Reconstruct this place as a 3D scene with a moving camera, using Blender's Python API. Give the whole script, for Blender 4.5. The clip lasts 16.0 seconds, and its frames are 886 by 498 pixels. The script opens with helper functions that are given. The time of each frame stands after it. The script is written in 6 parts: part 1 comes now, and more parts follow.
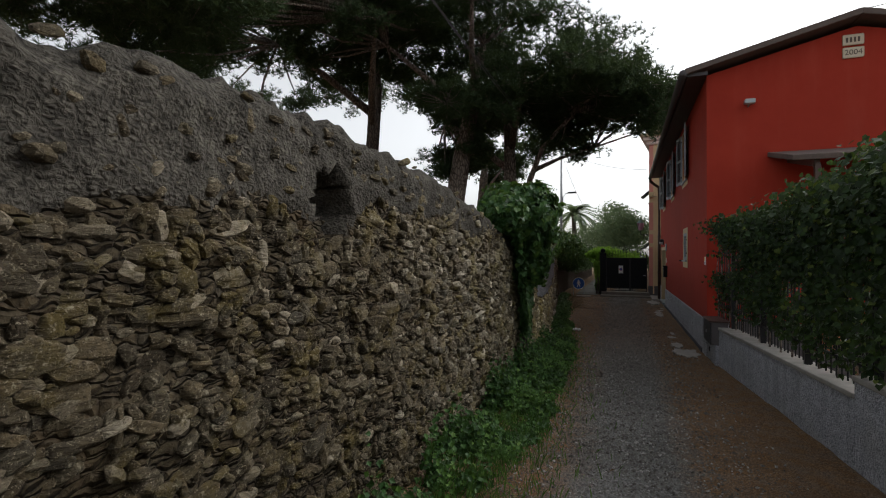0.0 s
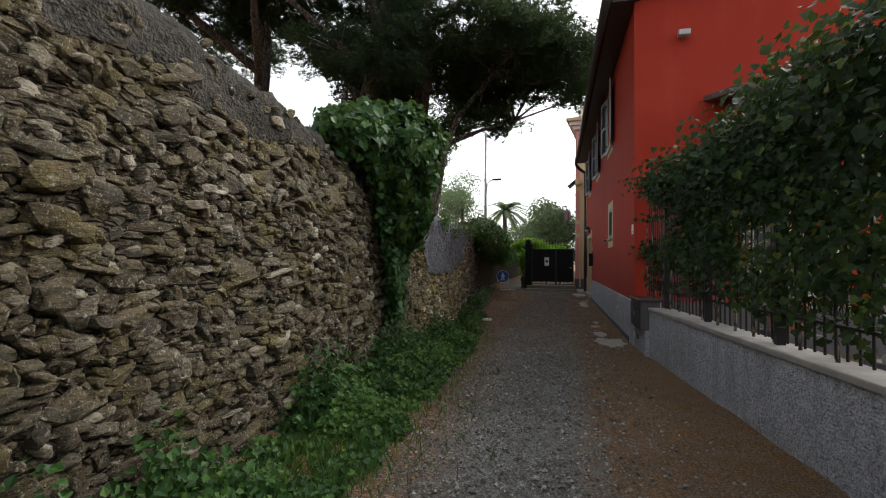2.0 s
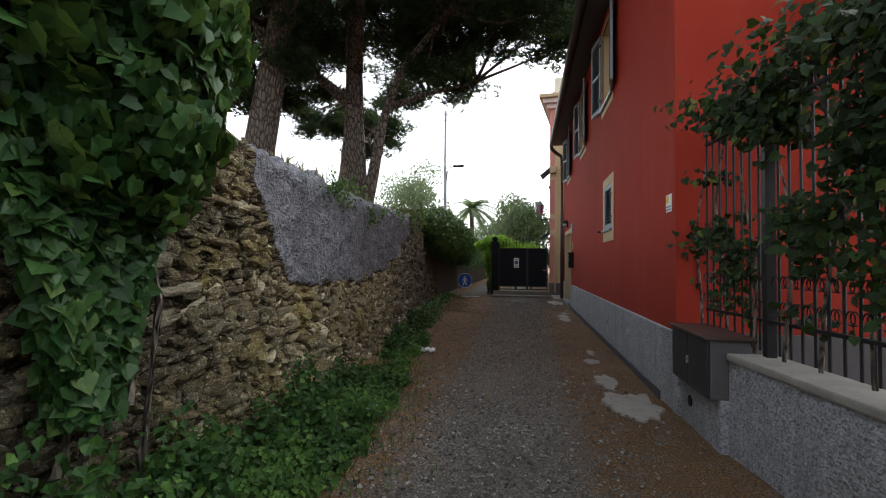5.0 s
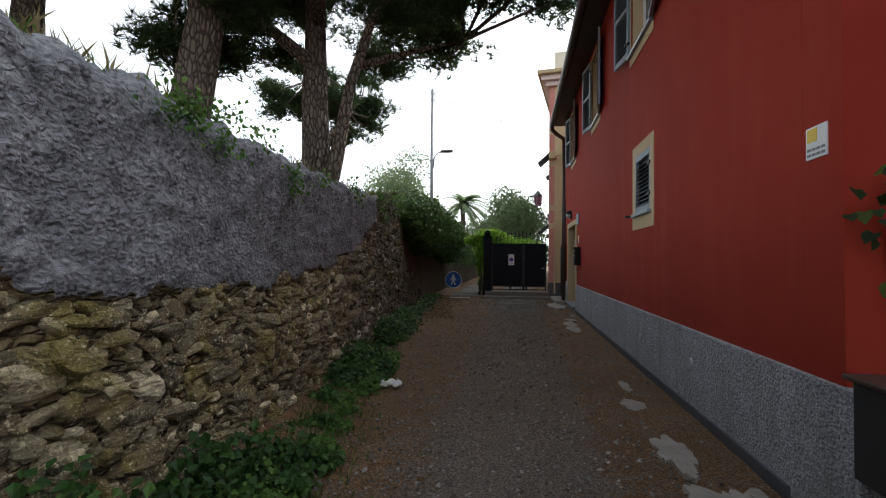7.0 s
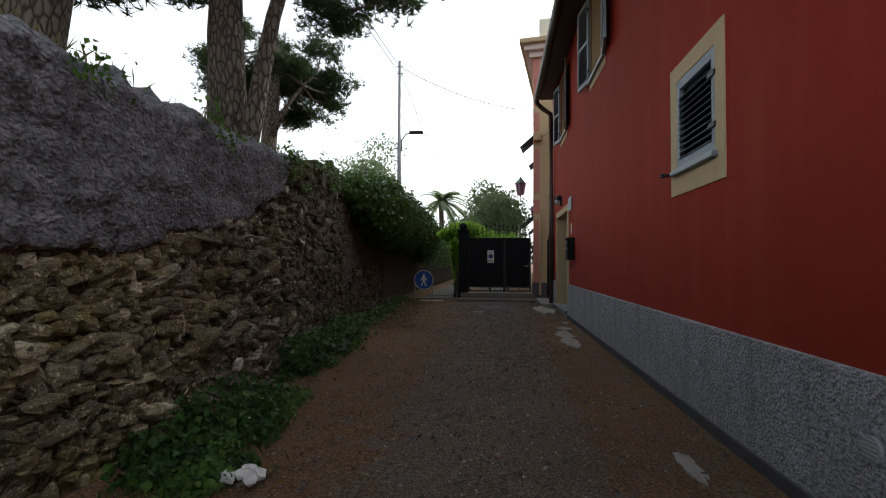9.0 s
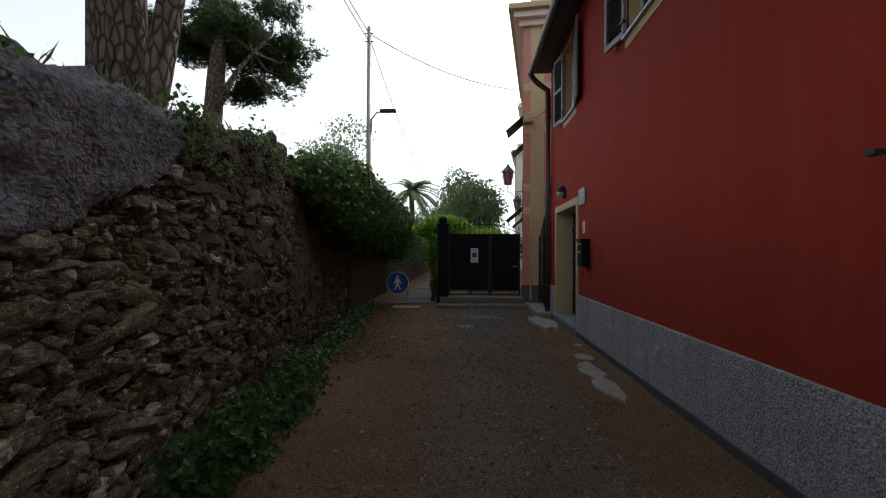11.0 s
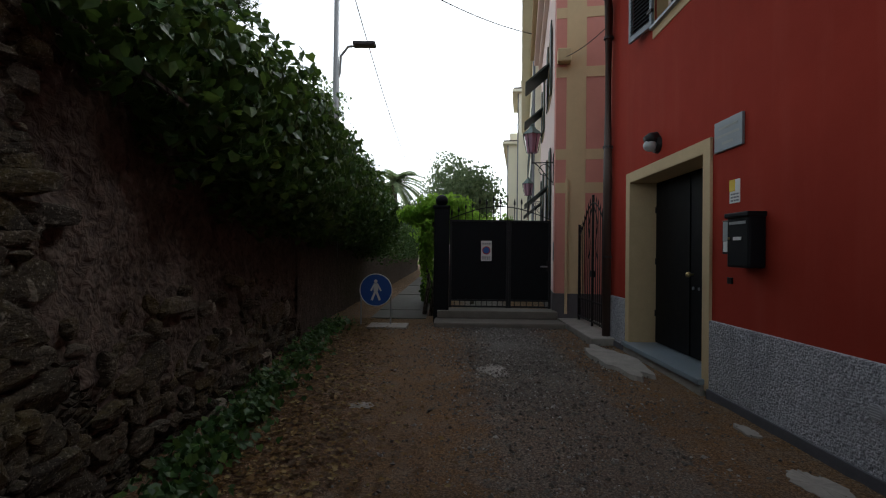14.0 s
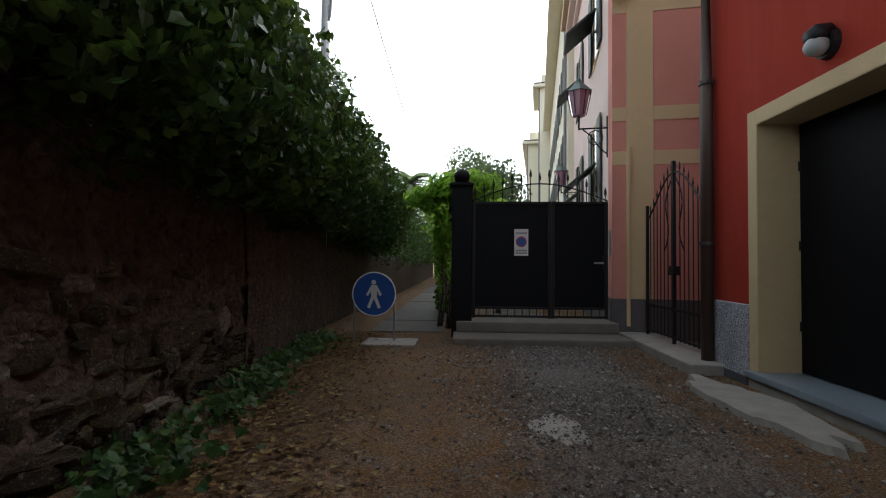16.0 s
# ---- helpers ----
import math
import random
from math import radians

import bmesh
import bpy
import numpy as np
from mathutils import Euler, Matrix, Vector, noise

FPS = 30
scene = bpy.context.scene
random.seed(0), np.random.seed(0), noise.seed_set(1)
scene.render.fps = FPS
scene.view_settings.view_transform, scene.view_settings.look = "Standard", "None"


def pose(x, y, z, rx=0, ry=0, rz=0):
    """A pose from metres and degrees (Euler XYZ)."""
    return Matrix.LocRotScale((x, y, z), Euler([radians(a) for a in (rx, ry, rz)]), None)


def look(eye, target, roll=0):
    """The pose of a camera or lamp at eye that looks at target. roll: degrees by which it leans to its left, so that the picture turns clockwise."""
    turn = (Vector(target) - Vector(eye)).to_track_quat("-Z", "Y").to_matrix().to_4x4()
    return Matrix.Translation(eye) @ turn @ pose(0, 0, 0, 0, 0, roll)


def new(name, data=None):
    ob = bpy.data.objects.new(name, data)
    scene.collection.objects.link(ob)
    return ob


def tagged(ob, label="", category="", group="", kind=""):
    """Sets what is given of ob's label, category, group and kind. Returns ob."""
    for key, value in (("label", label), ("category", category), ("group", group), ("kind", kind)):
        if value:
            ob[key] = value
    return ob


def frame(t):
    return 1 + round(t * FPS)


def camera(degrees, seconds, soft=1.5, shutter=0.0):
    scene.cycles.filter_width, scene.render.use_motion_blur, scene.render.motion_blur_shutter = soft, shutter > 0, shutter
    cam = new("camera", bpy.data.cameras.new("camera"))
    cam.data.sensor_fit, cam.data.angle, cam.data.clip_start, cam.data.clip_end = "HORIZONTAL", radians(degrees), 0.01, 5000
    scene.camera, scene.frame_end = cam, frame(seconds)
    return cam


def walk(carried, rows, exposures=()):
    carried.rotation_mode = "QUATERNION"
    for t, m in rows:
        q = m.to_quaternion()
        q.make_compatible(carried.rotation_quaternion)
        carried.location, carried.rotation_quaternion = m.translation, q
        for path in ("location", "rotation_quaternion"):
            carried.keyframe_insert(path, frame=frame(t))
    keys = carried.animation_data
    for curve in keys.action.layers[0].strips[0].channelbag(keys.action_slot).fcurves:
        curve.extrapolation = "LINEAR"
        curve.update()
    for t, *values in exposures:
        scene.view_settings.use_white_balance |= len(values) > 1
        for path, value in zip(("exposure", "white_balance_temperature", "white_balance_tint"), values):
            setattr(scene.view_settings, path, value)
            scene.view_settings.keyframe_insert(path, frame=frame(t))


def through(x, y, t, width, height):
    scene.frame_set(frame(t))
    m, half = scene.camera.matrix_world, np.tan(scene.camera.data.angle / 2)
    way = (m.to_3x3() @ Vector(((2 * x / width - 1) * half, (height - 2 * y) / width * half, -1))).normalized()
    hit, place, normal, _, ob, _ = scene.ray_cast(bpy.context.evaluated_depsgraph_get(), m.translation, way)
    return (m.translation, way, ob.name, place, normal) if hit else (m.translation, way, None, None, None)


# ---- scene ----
EXPOSURE = 0.0
cam = camera(85.0, 16.0, soft=1.1)
PATH = [
    (0, (0.494, 1.333, 2.137), (-0.209, 3.206, 2.168), 0.4),
    (0.5, (0.721, 2.107, 1.922), (0.158, 4.026, 1.957), 0.4),
    (1, (0.832, 2.854, 1.75), (0.352, 4.795, 1.794), 0.4),
    (1.5, (0.874, 3.525, 1.529), (0.41, 5.47, 1.576), 0.6),
    (2, (0.853, 4.152, 1.466), (0.392, 6.098, 1.516), 0.5),
    (2.5, (0.832, 4.888, 1.429), (0.373, 6.834, 1.48), 0.6),
    (3, (0.82, 5.664, 1.398), (0.364, 7.61, 1.451), 0.4),
    (3.5, (0.846, 6.427, 1.378), (0.43, 8.382, 1.435), 0.5),
    (4, (0.79, 7.072, 1.377), (0.445, 9.041, 1.435), 0.5),
    (4.2, (0.804, 7.331, 1.4), (0.456, 9.3, 1.461), 0.5),
    (6.3, (0.552, 9.714, 1.44), (0.235, 11.688, 1.494), 0.6),
    (6.5, (0.548, 9.977, 1.411), (0.232, 11.951, 1.464), 0.6),
    (7, (0.56, 10.658, 1.393), (0.254, 12.634, 1.445), 0.6),
    (7.5, (0.509, 11.222, 1.366), (0.221, 13.2, 1.421), 0.6),
    (8, (0.484, 11.945, 1.305), (0.203, 13.925, 1.36), 0.5),
    (8.5, (0.588, 12.63, 1.279), (0.321, 14.612, 1.336), 0.4),
    (9, (0.606, 13.256, 1.238), (0.374, 15.242, 1.299), 0.3),
    (9.2, (0.586, 13.486, 1.254), (0.379, 15.475, 1.315), 0.3),
    (11.3, (0.016, 15.859, 1.562), (-0.07, 17.857, 1.575), 0.3),
    (11.5, (-0.02, 16.188, 1.553), (-0.096, 18.186, 1.565), 0.3),
    (12, (-0.037, 16.941, 1.466), (-0.104, 18.94, 1.484), 0.4),
    (12.5, (-0.142, 17.66, 1.445), (-0.198, 19.659, 1.462), 0.5),
    (13, (-0.275, 18.377, 1.469), (-0.312, 20.376, 1.482), 0.4),
    (13.5, (-0.383, 19.027, 1.458), (-0.411, 21.026, 1.474), 0.5),
    (14, (-0.474, 19.718, 1.422), (-0.498, 21.718, 1.441), 0.7),
    (14.5, (-0.509, 20.371, 1.394), (-0.527, 22.371, 1.419), 0.6),
    (15, (-0.551, 21.021, 1.299), (-0.571, 23.02, 1.329), 0.8),
    (15.5, (-0.559, 21.629, 1.28), (-0.589, 23.628, 1.307), 0.3),
    (16, (-0.582, 22.168, 1.162), (-0.671, 24.165, 1.218), 0.5),
]
LIGHT = [(0, -0.35, 6400, 9), (1, 0.02, 6400, 9), (2.5, 0.4, 6400, 9), (4, 0.7, 6350, 9), (6.5, 0.55, 6150, 8), (8, 0.3, 6150, 8), (9, 0.2, 6150, 8), (11.5, -0.05, 6100, 7), (13, -0.15, 6100, 7), (15, 0.42, 6100, 7), (16, 0.6, 6100, 7)]
walk(cam, [(t, look(eye, target, roll)) for t, eye, target, roll in PATH], [(t, EXPOSURE + e, kelvin, tint) for t, e, kelvin, tint in LIGHT])

# ---- light ----
world = bpy.data.worlds.new("overcast_sky")
scene.world = world
world.use_nodes = True
wn, wl = world.node_tree.nodes, world.node_tree.links
wn.clear()
sky = wn.new("ShaderNodeTexSky")
sky.sky_type = 'NISHITA'
sky.sun_disc = False
sky.sun_elevation = radians(38)
sky.sun_rotation = radians(50)
sky.air_density, sky.dust_density, sky.ozone_density = 1.0, 4.0, 1.0
desat = wn.new("ShaderNodeHueSaturation")
desat.inputs["Saturation"].default_value = 0.12
desat.inputs["Value"].default_value = 2.2
bgn = wn.new("ShaderNodeBackground")
bgn.inputs["Strength"].default_value = 0.14
wout = wn.new("ShaderNodeOutputWorld")
wl.new(sky.outputs[0], desat.inputs["Color"])
wl.new(desat.outputs[0], bgn.inputs["Color"])
wl.new(bgn.outputs[0], wout.inputs["Surface"])
sun_data = bpy.data.lights.new("sun", 'SUN')
sun_data.energy, sun_data.angle, sun_data.color = 0.3, radians(40), (1.0, 0.97, 0.93)
sun = new("sun", sun_data)
# the sky's sun stands at rotation 50 degrees, elevation 38
sun.matrix_world = look((0, 0, 0), (-math.sin(radians(50)) * math.cos(radians(38)), -math.cos(radians(50)) * math.cos(radians(38)), -math.sin(radians(38))))


# ---- materials ----
class Mat:
    """A node material with small shorthands."""

    def __init__(self, name, rough=0.8, metal=0.0):
        self.m = bpy.data.materials.new(name)
        self.m.use_nodes = True
        self.n, self.l = self.m.node_tree.nodes, self.m.node_tree.links
        self.b = self.n["Principled BSDF"]
        self.b.inputs["Roughness"].default_value = rough
        self.b.inputs["Metallic"].default_value = metal
        self.b.inputs["Specular IOR Level"].default_value = 0.12 if rough >= 0.8 else 0.3
        self.tc = self.n.new("ShaderNodeTexCoord").outputs["Object"]
        self.geo = self.n.new("ShaderNodeNewGeometry")
        self.pos = self.geo.outputs["Position"]

    def put(self, value, socket):
        if hasattr(value, "is_output"):
            self.l.new(value, socket)
        elif isinstance(value, (tuple, list)) and len(value) == 3 and len(socket.default_value) == 4:
            socket.default_value = (*value, 1)
        else:
            socket.default_value = value

    def stretch(self, vec, scale):
        k = self.n.new("ShaderNodeMapping")
        k.inputs["Scale"].default_value = scale
        self.l.new(vec, k.inputs["Vector"])
        return k.outputs[0]

    def noise(self, scale, detail=4, rough=0.6, vec=None, dist=0.0):
        k = self.n.new("ShaderNodeTexNoise")
        k.inputs["Scale"].default_value, k.inputs["Detail"].default_value = scale, detail
        k.inputs["Roughness"].default_value, k.inputs["Distortion"].default_value = rough, dist
        self.l.new(vec or self.pos, k.inputs["Vector"])
        return k.outputs["Fac"]

    def cells(self, scale, feature='F1', vec=None, out="Distance"):
        k = self.n.new("ShaderNodeTexVoronoi")
        k.feature = feature
        k.inputs["Scale"].default_value = scale
        self.l.new(vec or self.pos, k.inputs["Vector"])
        return k.outputs[out]

    def ramp(self, fac, *stops):
        k = self.n.new("ShaderNodeValToRGB")
        e = k.color_ramp.elements
        while len(e) < len(stops):
            e.new(0.5)
        for el, (p, c) in zip(e, stops):
            el.position = p
            el.color = (*c, 1) if isinstance(c, tuple) else (c, c, c, 1)
        self.put(fac, k.inputs[0])
        return k.outputs[0]

    def mix(self, fac, a, b, how='MIX'):
        k = self.n.new("ShaderNodeMix")
        k.data_type, k.blend_type = 'RGBA', how
        self.put(fac, k.inputs[0])
        self.put(a, k.inputs[6])
        self.put(b, k.inputs[7])
        return k.outputs[2]

    def math(self, op, a, b=0.0):
        k = self.n.new("ShaderNodeMath")
        k.operation = op
        self.put(a, k.inputs[0])
        self.put(b, k.inputs[1])
        return k.outputs[0]

    def axis(self, i):
        k = self.n.new("ShaderNodeSeparateXYZ")
        self.l.new(self.pos, k.inputs[0])
        return k.outputs[i]

    def island(self):
        return self.geo.outputs["Random Per Island"]

    def piece(self):
        return self.n.new("ShaderNodeObjectInfo").outputs["Random"]

    def color(self, v):
        self.put(v, self.b.inputs["Base Color"])
        return self

    def rough(self, v):
        self.put(v, self.b.inputs["Roughness"])
        return self

    def bump(self, h, strength=0.5, distance=0.01):
        k = self.n.new("ShaderNodeBump")
        k.inputs["Strength"].default_value, k.inputs["Distance"].default_value = strength, distance
        self.l.new(h, k.inputs["Height"])
        self.l.new(k.outputs[0], self.b.inputs["Normal"])
        return self


def paint(name, c, rough=0.5, metal=0.0, vary=0.25, scale=6.0, grain=60.0, bump=0.1, spec=0.5):
    """Paint or plain matter with stains at two scales and a fine relief."""
    m = Mat(name, rough, metal)
    n1, n2 = m.noise(scale, 5), m.noise(grain, 3)
    lo, hi = tuple(v * (1 - vary) for v in c), tuple(min(1, v * (1 + vary)) for v in c)
    col = m.mix(n1, lo, hi)
    m.color(m.mix(m.ramp(n2, (0.35, 0.0), (0.7, 0.35)), col, lo))
    m.rough(m.math('ADD', m.math('MULTIPLY', n1, 0.2), rough - 0.1))
    m.b.inputs["Specular IOR Level"].default_value = min(spec, 0.15) if rough >= 0.75 else spec
    return m.bump(n2, bump, 0.004).m


def stone_mat(name, per_piece):
    m = Mat(name, 0.85)
    r = m.piece() if per_piece else m.island()
    base = m.ramp(r, (0.0, (0.075, 0.064, 0.05)), (0.2, (0.185, 0.16, 0.12)), (0.4, (0.11, 0.106, 0.096)), (0.6, (0.23, 0.195, 0.135)), (0.78, (0.14, 0.13, 0.108)), (0.92, (0.32, 0.295, 0.25)), (0.99, (0.62, 0.59, 0.54)))
    layered = m.stretch(m.pos, (9, 9, 48))
    grain = m.noise(1.0, 6, 0.7, layered)
    spots = m.noise(22, 8, 0.75)
    c = m.mix(m.ramp(grain, (0.35, 0.0), (0.65, 1.0)), base, m.mix(0.7, base, (0.03, 0.027, 0.022)))
    c = m.mix(m.ramp(spots, (0.52, 0.0), (0.7, 0.6)), c, (0.06, 0.05, 0.04))
    moss = m.ramp(m.noise(2.2, 6, 0.75), (0.5, 0.0), (0.62, 0.8))
    c = m.mix(moss, c, (0.16, 0.135, 0.055))
    lichen = m.ramp(m.noise(24, 5, 0.65), (0.60, 0.0), (0.68, 0.75))
    c = m.mix(lichen, c, (0.52, 0.51, 0.46))
    fleck = m.ramp(m.noise(75, 4, 0.7), (0.57, 0.0), (0.64, 0.7))
    c = m.mix(fleck, c, (0.46, 0.44, 0.39))
    pit = m.ramp(m.noise(48, 5, 0.7), (0.34, 0.75), (0.44, 0.0))
    c = m.mix(pit, c, (0.022, 0.02, 0.017))
    # masonry of several ages along the wall: dark schist, yellowish rubble, grey slate; tree shade darkened in at both
    # ends
    age_shade = m.ramp(m.math('DIVIDE', m.math('ADD', m.axis(1), m.math('MULTIPLY', m.noise(1.3, 3), 1.6)), 30.0), *AGE_SHADES)
    m.color(m.mix(1.0, m.mix(1.0, c, (2.15, 2.1, 1.95), 'MULTIPLY'), age_shade, 'MULTIPLY'))
    m.bump(m.mix(0.5, grain, spots), 1.0, 0.06)
    return m.m


# tones by stretch of wall; the low end values also carry tree shade
AGE_SHADES = ((0, (0.295, 0.271, 0.238)), (0.19, (0.312, 0.287, 0.246)), (0.24, (0.41, 0.389, 0.361)), (0.38, (0.476, 0.459, 0.41)), (0.43, (0.97, 0.93, 0.77)), (0.56, (0.95, 0.92, 0.78)), (0.6, (0.754, 0.754, 0.754)), (0.64, (0.656, 0.656, 0.656)), (0.68, (0.344, 0.336, 0.328)), (0.78, (0.262, 0.246, 0.238)))
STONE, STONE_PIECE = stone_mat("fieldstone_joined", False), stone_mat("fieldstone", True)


def mortar_mat():
    """Old mortar full of small flat stones and chips."""
    m = Mat("earthy_mortar", 0.95)
    n1, n2, n3 = m.noise(1.6, 6, 0.65), m.noise(11, 6, 0.7), m.noise(70, 4, 0.7)
    warp = m.n.new("ShaderNodeVectorMath")
    warp.operation = 'ADD'
    wob = m.n.new("ShaderNodeTexNoise")
    wob.inputs["Scale"].default_value = 7.0
    m.l.new(m.pos, wob.inputs["Vector"])
    small = m.n.new("ShaderNodeVectorMath")
    small.operation = 'SCALE'
    small.inputs["Scale"].default_value = 0.09
    m.l.new(wob.outputs["Color"], small.inputs[0])
    m.l.new(m.pos, warp.inputs[0])
    m.l.new(small.outputs[0], warp.inputs[1])
    flat = m.stretch(warp.outputs[0], (10, 10, 26))
    chip, edge = m.cells(1.0, 'F1', flat, "Color"), m.cells(1.0, 'DISTANCE_TO_EDGE', flat)
    hue = m.n.new("ShaderNodeSeparateColor")
    m.l.new(chip, hue.inputs[0])
    stone = m.ramp(hue.outputs[0], (0.0, (0.13, 0.11, 0.08)), (0.35, (0.26, 0.225, 0.16)), (0.6, (0.20, 0.19, 0.165)), (0.85, (0.36, 0.31, 0.22)), (1.0, (0.50, 0.47, 0.40)))
    c = m.mix(m.ramp(n2, (0.35, 0.0), (0.65, 1.0)), (0.085, 0.072, 0.055), stone)
    c = m.mix(m.ramp(edge, (0.0, 1.0), (0.13, 0.0)), c, (0.035, 0.03, 0.024))
    c = m.mix(m.ramp(n1, (0.5, 0.0), (0.68, 0.55)), c, (0.17, 0.12, 0.06))
    c = m.mix(m.ramp(n3, (0.45, 0.0), (0.75, 0.5)), c, (0.34, 0.32, 0.28))
    # same stretch tones as the stones, shade at the ends included
    age_shade = m.ramp(m.math('DIVIDE', m.math('ADD', m.axis(1), m.math('MULTIPLY', n1, 1.6)), 30.0), *AGE_SHADES)
    m.color(m.mix(1.0, m.mix(1.0, c, (1.05, 1.0, 0.92), 'MULTIPLY'), age_shade, 'MULTIPLY'))
    return m.bump(m.mix(0.45, m.ramp(edge, (0.0, 0.0), (0.25, 1.0)), m.mix(0.5, n2, n3)), 1.0, 0.07).m


def render_mat(name, lo, hi, bumpy, cell=34):
    """Rough-cast render: a coat of thrown grains with pits between them, stained and streaked."""
    m = Mat(name, 0.92)
    n1, n2 = m.noise(1.1, 5, 0.6), m.noise(7, 6, 0.7)
    grain = m.noise(cell, 3, 0.6, dist=0.6)
    v = m.cells(cell * 1.2, vec=m.stretch(m.pos, (1, 0.85, 1.2)))
    streak = m.noise(1.0, 4, 0.6, m.stretch(m.pos, (5, 5, 0.7)))
    c = m.mix(m.ramp(n2, (0.3, 0.0), (0.7, 1.0)), lo, hi)
    c = m.mix(m.ramp(grain, (0.32, 0.75), (0.52, 0.0)), c, tuple(k * 0.35 for k in lo))
    c = m.mix(m.ramp(grain, (0.56, 0.0), (0.72, 0.55)), c, tuple(k * 1.3 for k in hi))
    c = m.mix(m.ramp(streak, (0.45, 0.0), (0.75, 0.5)), c, tuple(k * 0.55 for k in lo))
    c = m.mix(m.ramp(n1, (0.5, 0.0), (0.75, 0.4)), c, tuple(k * q for k, q in zip(lo, (0.62, 0.58, 0.42))))
    m.color(c)
    h = m.mix(0.55, m.ramp(v, (0.0, 1.0), (0.6, 0.0)), m.ramp(grain, (0.3, 0.0), (0.7, 1.0)))
    return m.bump(m.mix(0.25, h, n2), bumpy, 0.035).m


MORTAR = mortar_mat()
ROUGHCAST = render_mat("old_roughcast", (0.15, 0.152, 0.165), (0.30, 0.305, 0.33), 1.0, 26)
# brown render, darkened to hold the shade under hedge and pines
DARKRENDER = render_mat("shaded_brown_render", (0.06, 0.046, 0.037), (0.125, 0.097, 0.078), 0.8, 16)
OLDRENDER = render_mat("weathered_lime_render", (0.024, 0.021, 0.017), (0.092, 0.083, 0.068), 0.9, 34)
PLINTH = render_mat("grey_plinth_roughcast", (0.38, 0.39, 0.43), (0.56, 0.57, 0.62), 0.9, 36)


def red_mat():
    m = Mat("red_plaster", 0.85)
    n1, n2, n3 = m.noise(0.45, 5, 0.6), m.noise(2.5, 6, 0.65), m.noise(90, 3, 0.6)
    streak = m.noise(1.0, 5, 0.6, m.stretch(m.pos, (3.5, 3.5, 0.35)))
    c = m.mix(n2, (0.29, 0.030, 0.018), (0.37, 0.044, 0.026))
    c = m.mix(m.ramp(streak, (0.5, 0.0), (0.8, 0.35)), c, (0.40, 0.078, 0.05))
    c = m.mix(m.ramp(n1, (0.45, 0.0), (0.75, 0.4)), c, (0.21, 0.023, 0.015))
    m.color(c)
    return m.bump(m.mix(0.3, n3, n2), 0.25, 0.006).m


RED = red_mat()
CREAM = paint("cream_trim", (0.58, 0.45, 0.27), 0.75, vary=0.14, bump=0.2)
BLACKIRON = paint("black_iron", (0.014, 0.014, 0.016), 0.5, 0.0, bump=0.15, spec=0.3)
DARKPAINT = paint("dark_gate_paint", (0.007, 0.008, 0.0105), 0.5, bump=0.1, spec=0.12)
BROWNMETAL = paint("brown_metal", (0.07, 0.042, 0.034), 0.5, 0.2)
SHUTTERGREY = paint("blue_grey_shutter", (0.10, 0.125, 0.15), 0.55, vary=0.15)
DARKGLASS = paint("dark_window", (0.02, 0.022, 0.024), 0.12, bump=0.0)
# shutter grey made paler to paint the sky light along the frame edges
SKYLITFRAME = paint("skylit_shutter_frame", (0.24, 0.285, 0.325), 0.55, vary=0.12)
ENGRAVED = paint("worn_engraving", (0.27, 0.29, 0.28), 0.6, vary=0.2)
MARBLE = paint("grey_marble", (0.19, 0.225, 0.25), 0.35, vary=0.18, scale=5)
SLATE = paint("slate_sill", (0.22, 0.27, 0.31), 0.4, vary=0.3, scale=4)
CONCRETE = paint("pale_concrete", (0.33, 0.31, 0.285), 0.9, vary=0.45, scale=5, grain=40, bump=0.5)
KERB = paint("kerb_concrete", (0.19, 0.175, 0.155), 0.9, vary=0.35, scale=4, grain=35, bump=0.5)
PAVING = paint("worn_path_paving", (0.13, 0.125, 0.115), 0.92, vary=0.4, scale=3, grain=30, bump=0.5)
SKIRT = paint("dark_skirting", (0.10, 0.10, 0.115), 0.8, vary=0.3)
ROOFTILE = paint("weathered_roof", (0.13, 0.105, 0.095), 0.8, vary=0.35, grain=25, bump=0.4)
GUTTER = paint("brown_gutter", (0.055, 0.05, 0.052), 0.5, 0.3)
WHITEPAINT = paint("white_enamel", (0.75, 0.75, 0.74), 0.45, vary=0.06)
BLUEPAINT = paint("blue_sign_face", (0.012, 0.085, 0.36), 0.4, vary=0.1)
YELLOWPAINT = paint("yellow_print", (0.75, 0.52, 0.03), 0.5, vary=0.05)
VENTGREY = paint("grey_vent", (0.42, 0.43, 0.46), 0.7, vary=0.12)
GREYPRINT = paint("grey_print", (0.20, 0.21, 0.24), 0.6, vary=0.1)
STEEL = paint("galvanised_steel", (0.33, 0.34, 0.35), 0.45, 0.6, vary=0.2)
GLASSGREY = paint("grey_diffuser", (0.38, 0.42, 0.43), 0.3, vary=0.1)
BRASS = paint("brass", (0.70, 0.55, 0.27), 0.3, 0.9, vary=0.1)
PINK = paint("pink_plaster", (0.66, 0.29, 0.24), 0.85, vary=0.12, scale=2.5, bump=0.2)
PALEPINK = paint("pale_pink_plaster", (0.82, 0.68, 0.64), 0.85, vary=0.08, scale=1.5, bump=0.2)
CREAMWALL = paint("cream_facade", (0.84, 0.81, 0.66), 0.85, vary=0.08, scale=1.5, bump=0.2)
BAND = paint("ochre_band", (0.66, 0.50, 0.30), 0.85, vary=0.14, scale=3, bump=0.2)
BASEGREY = paint("dark_base_course", (0.13, 0.12, 0.125), 0.85, vary=0.25)
GREENDARK = paint("dark_green_shutter", (0.045, 0.06, 0.05), 0.6, vary=0.2)
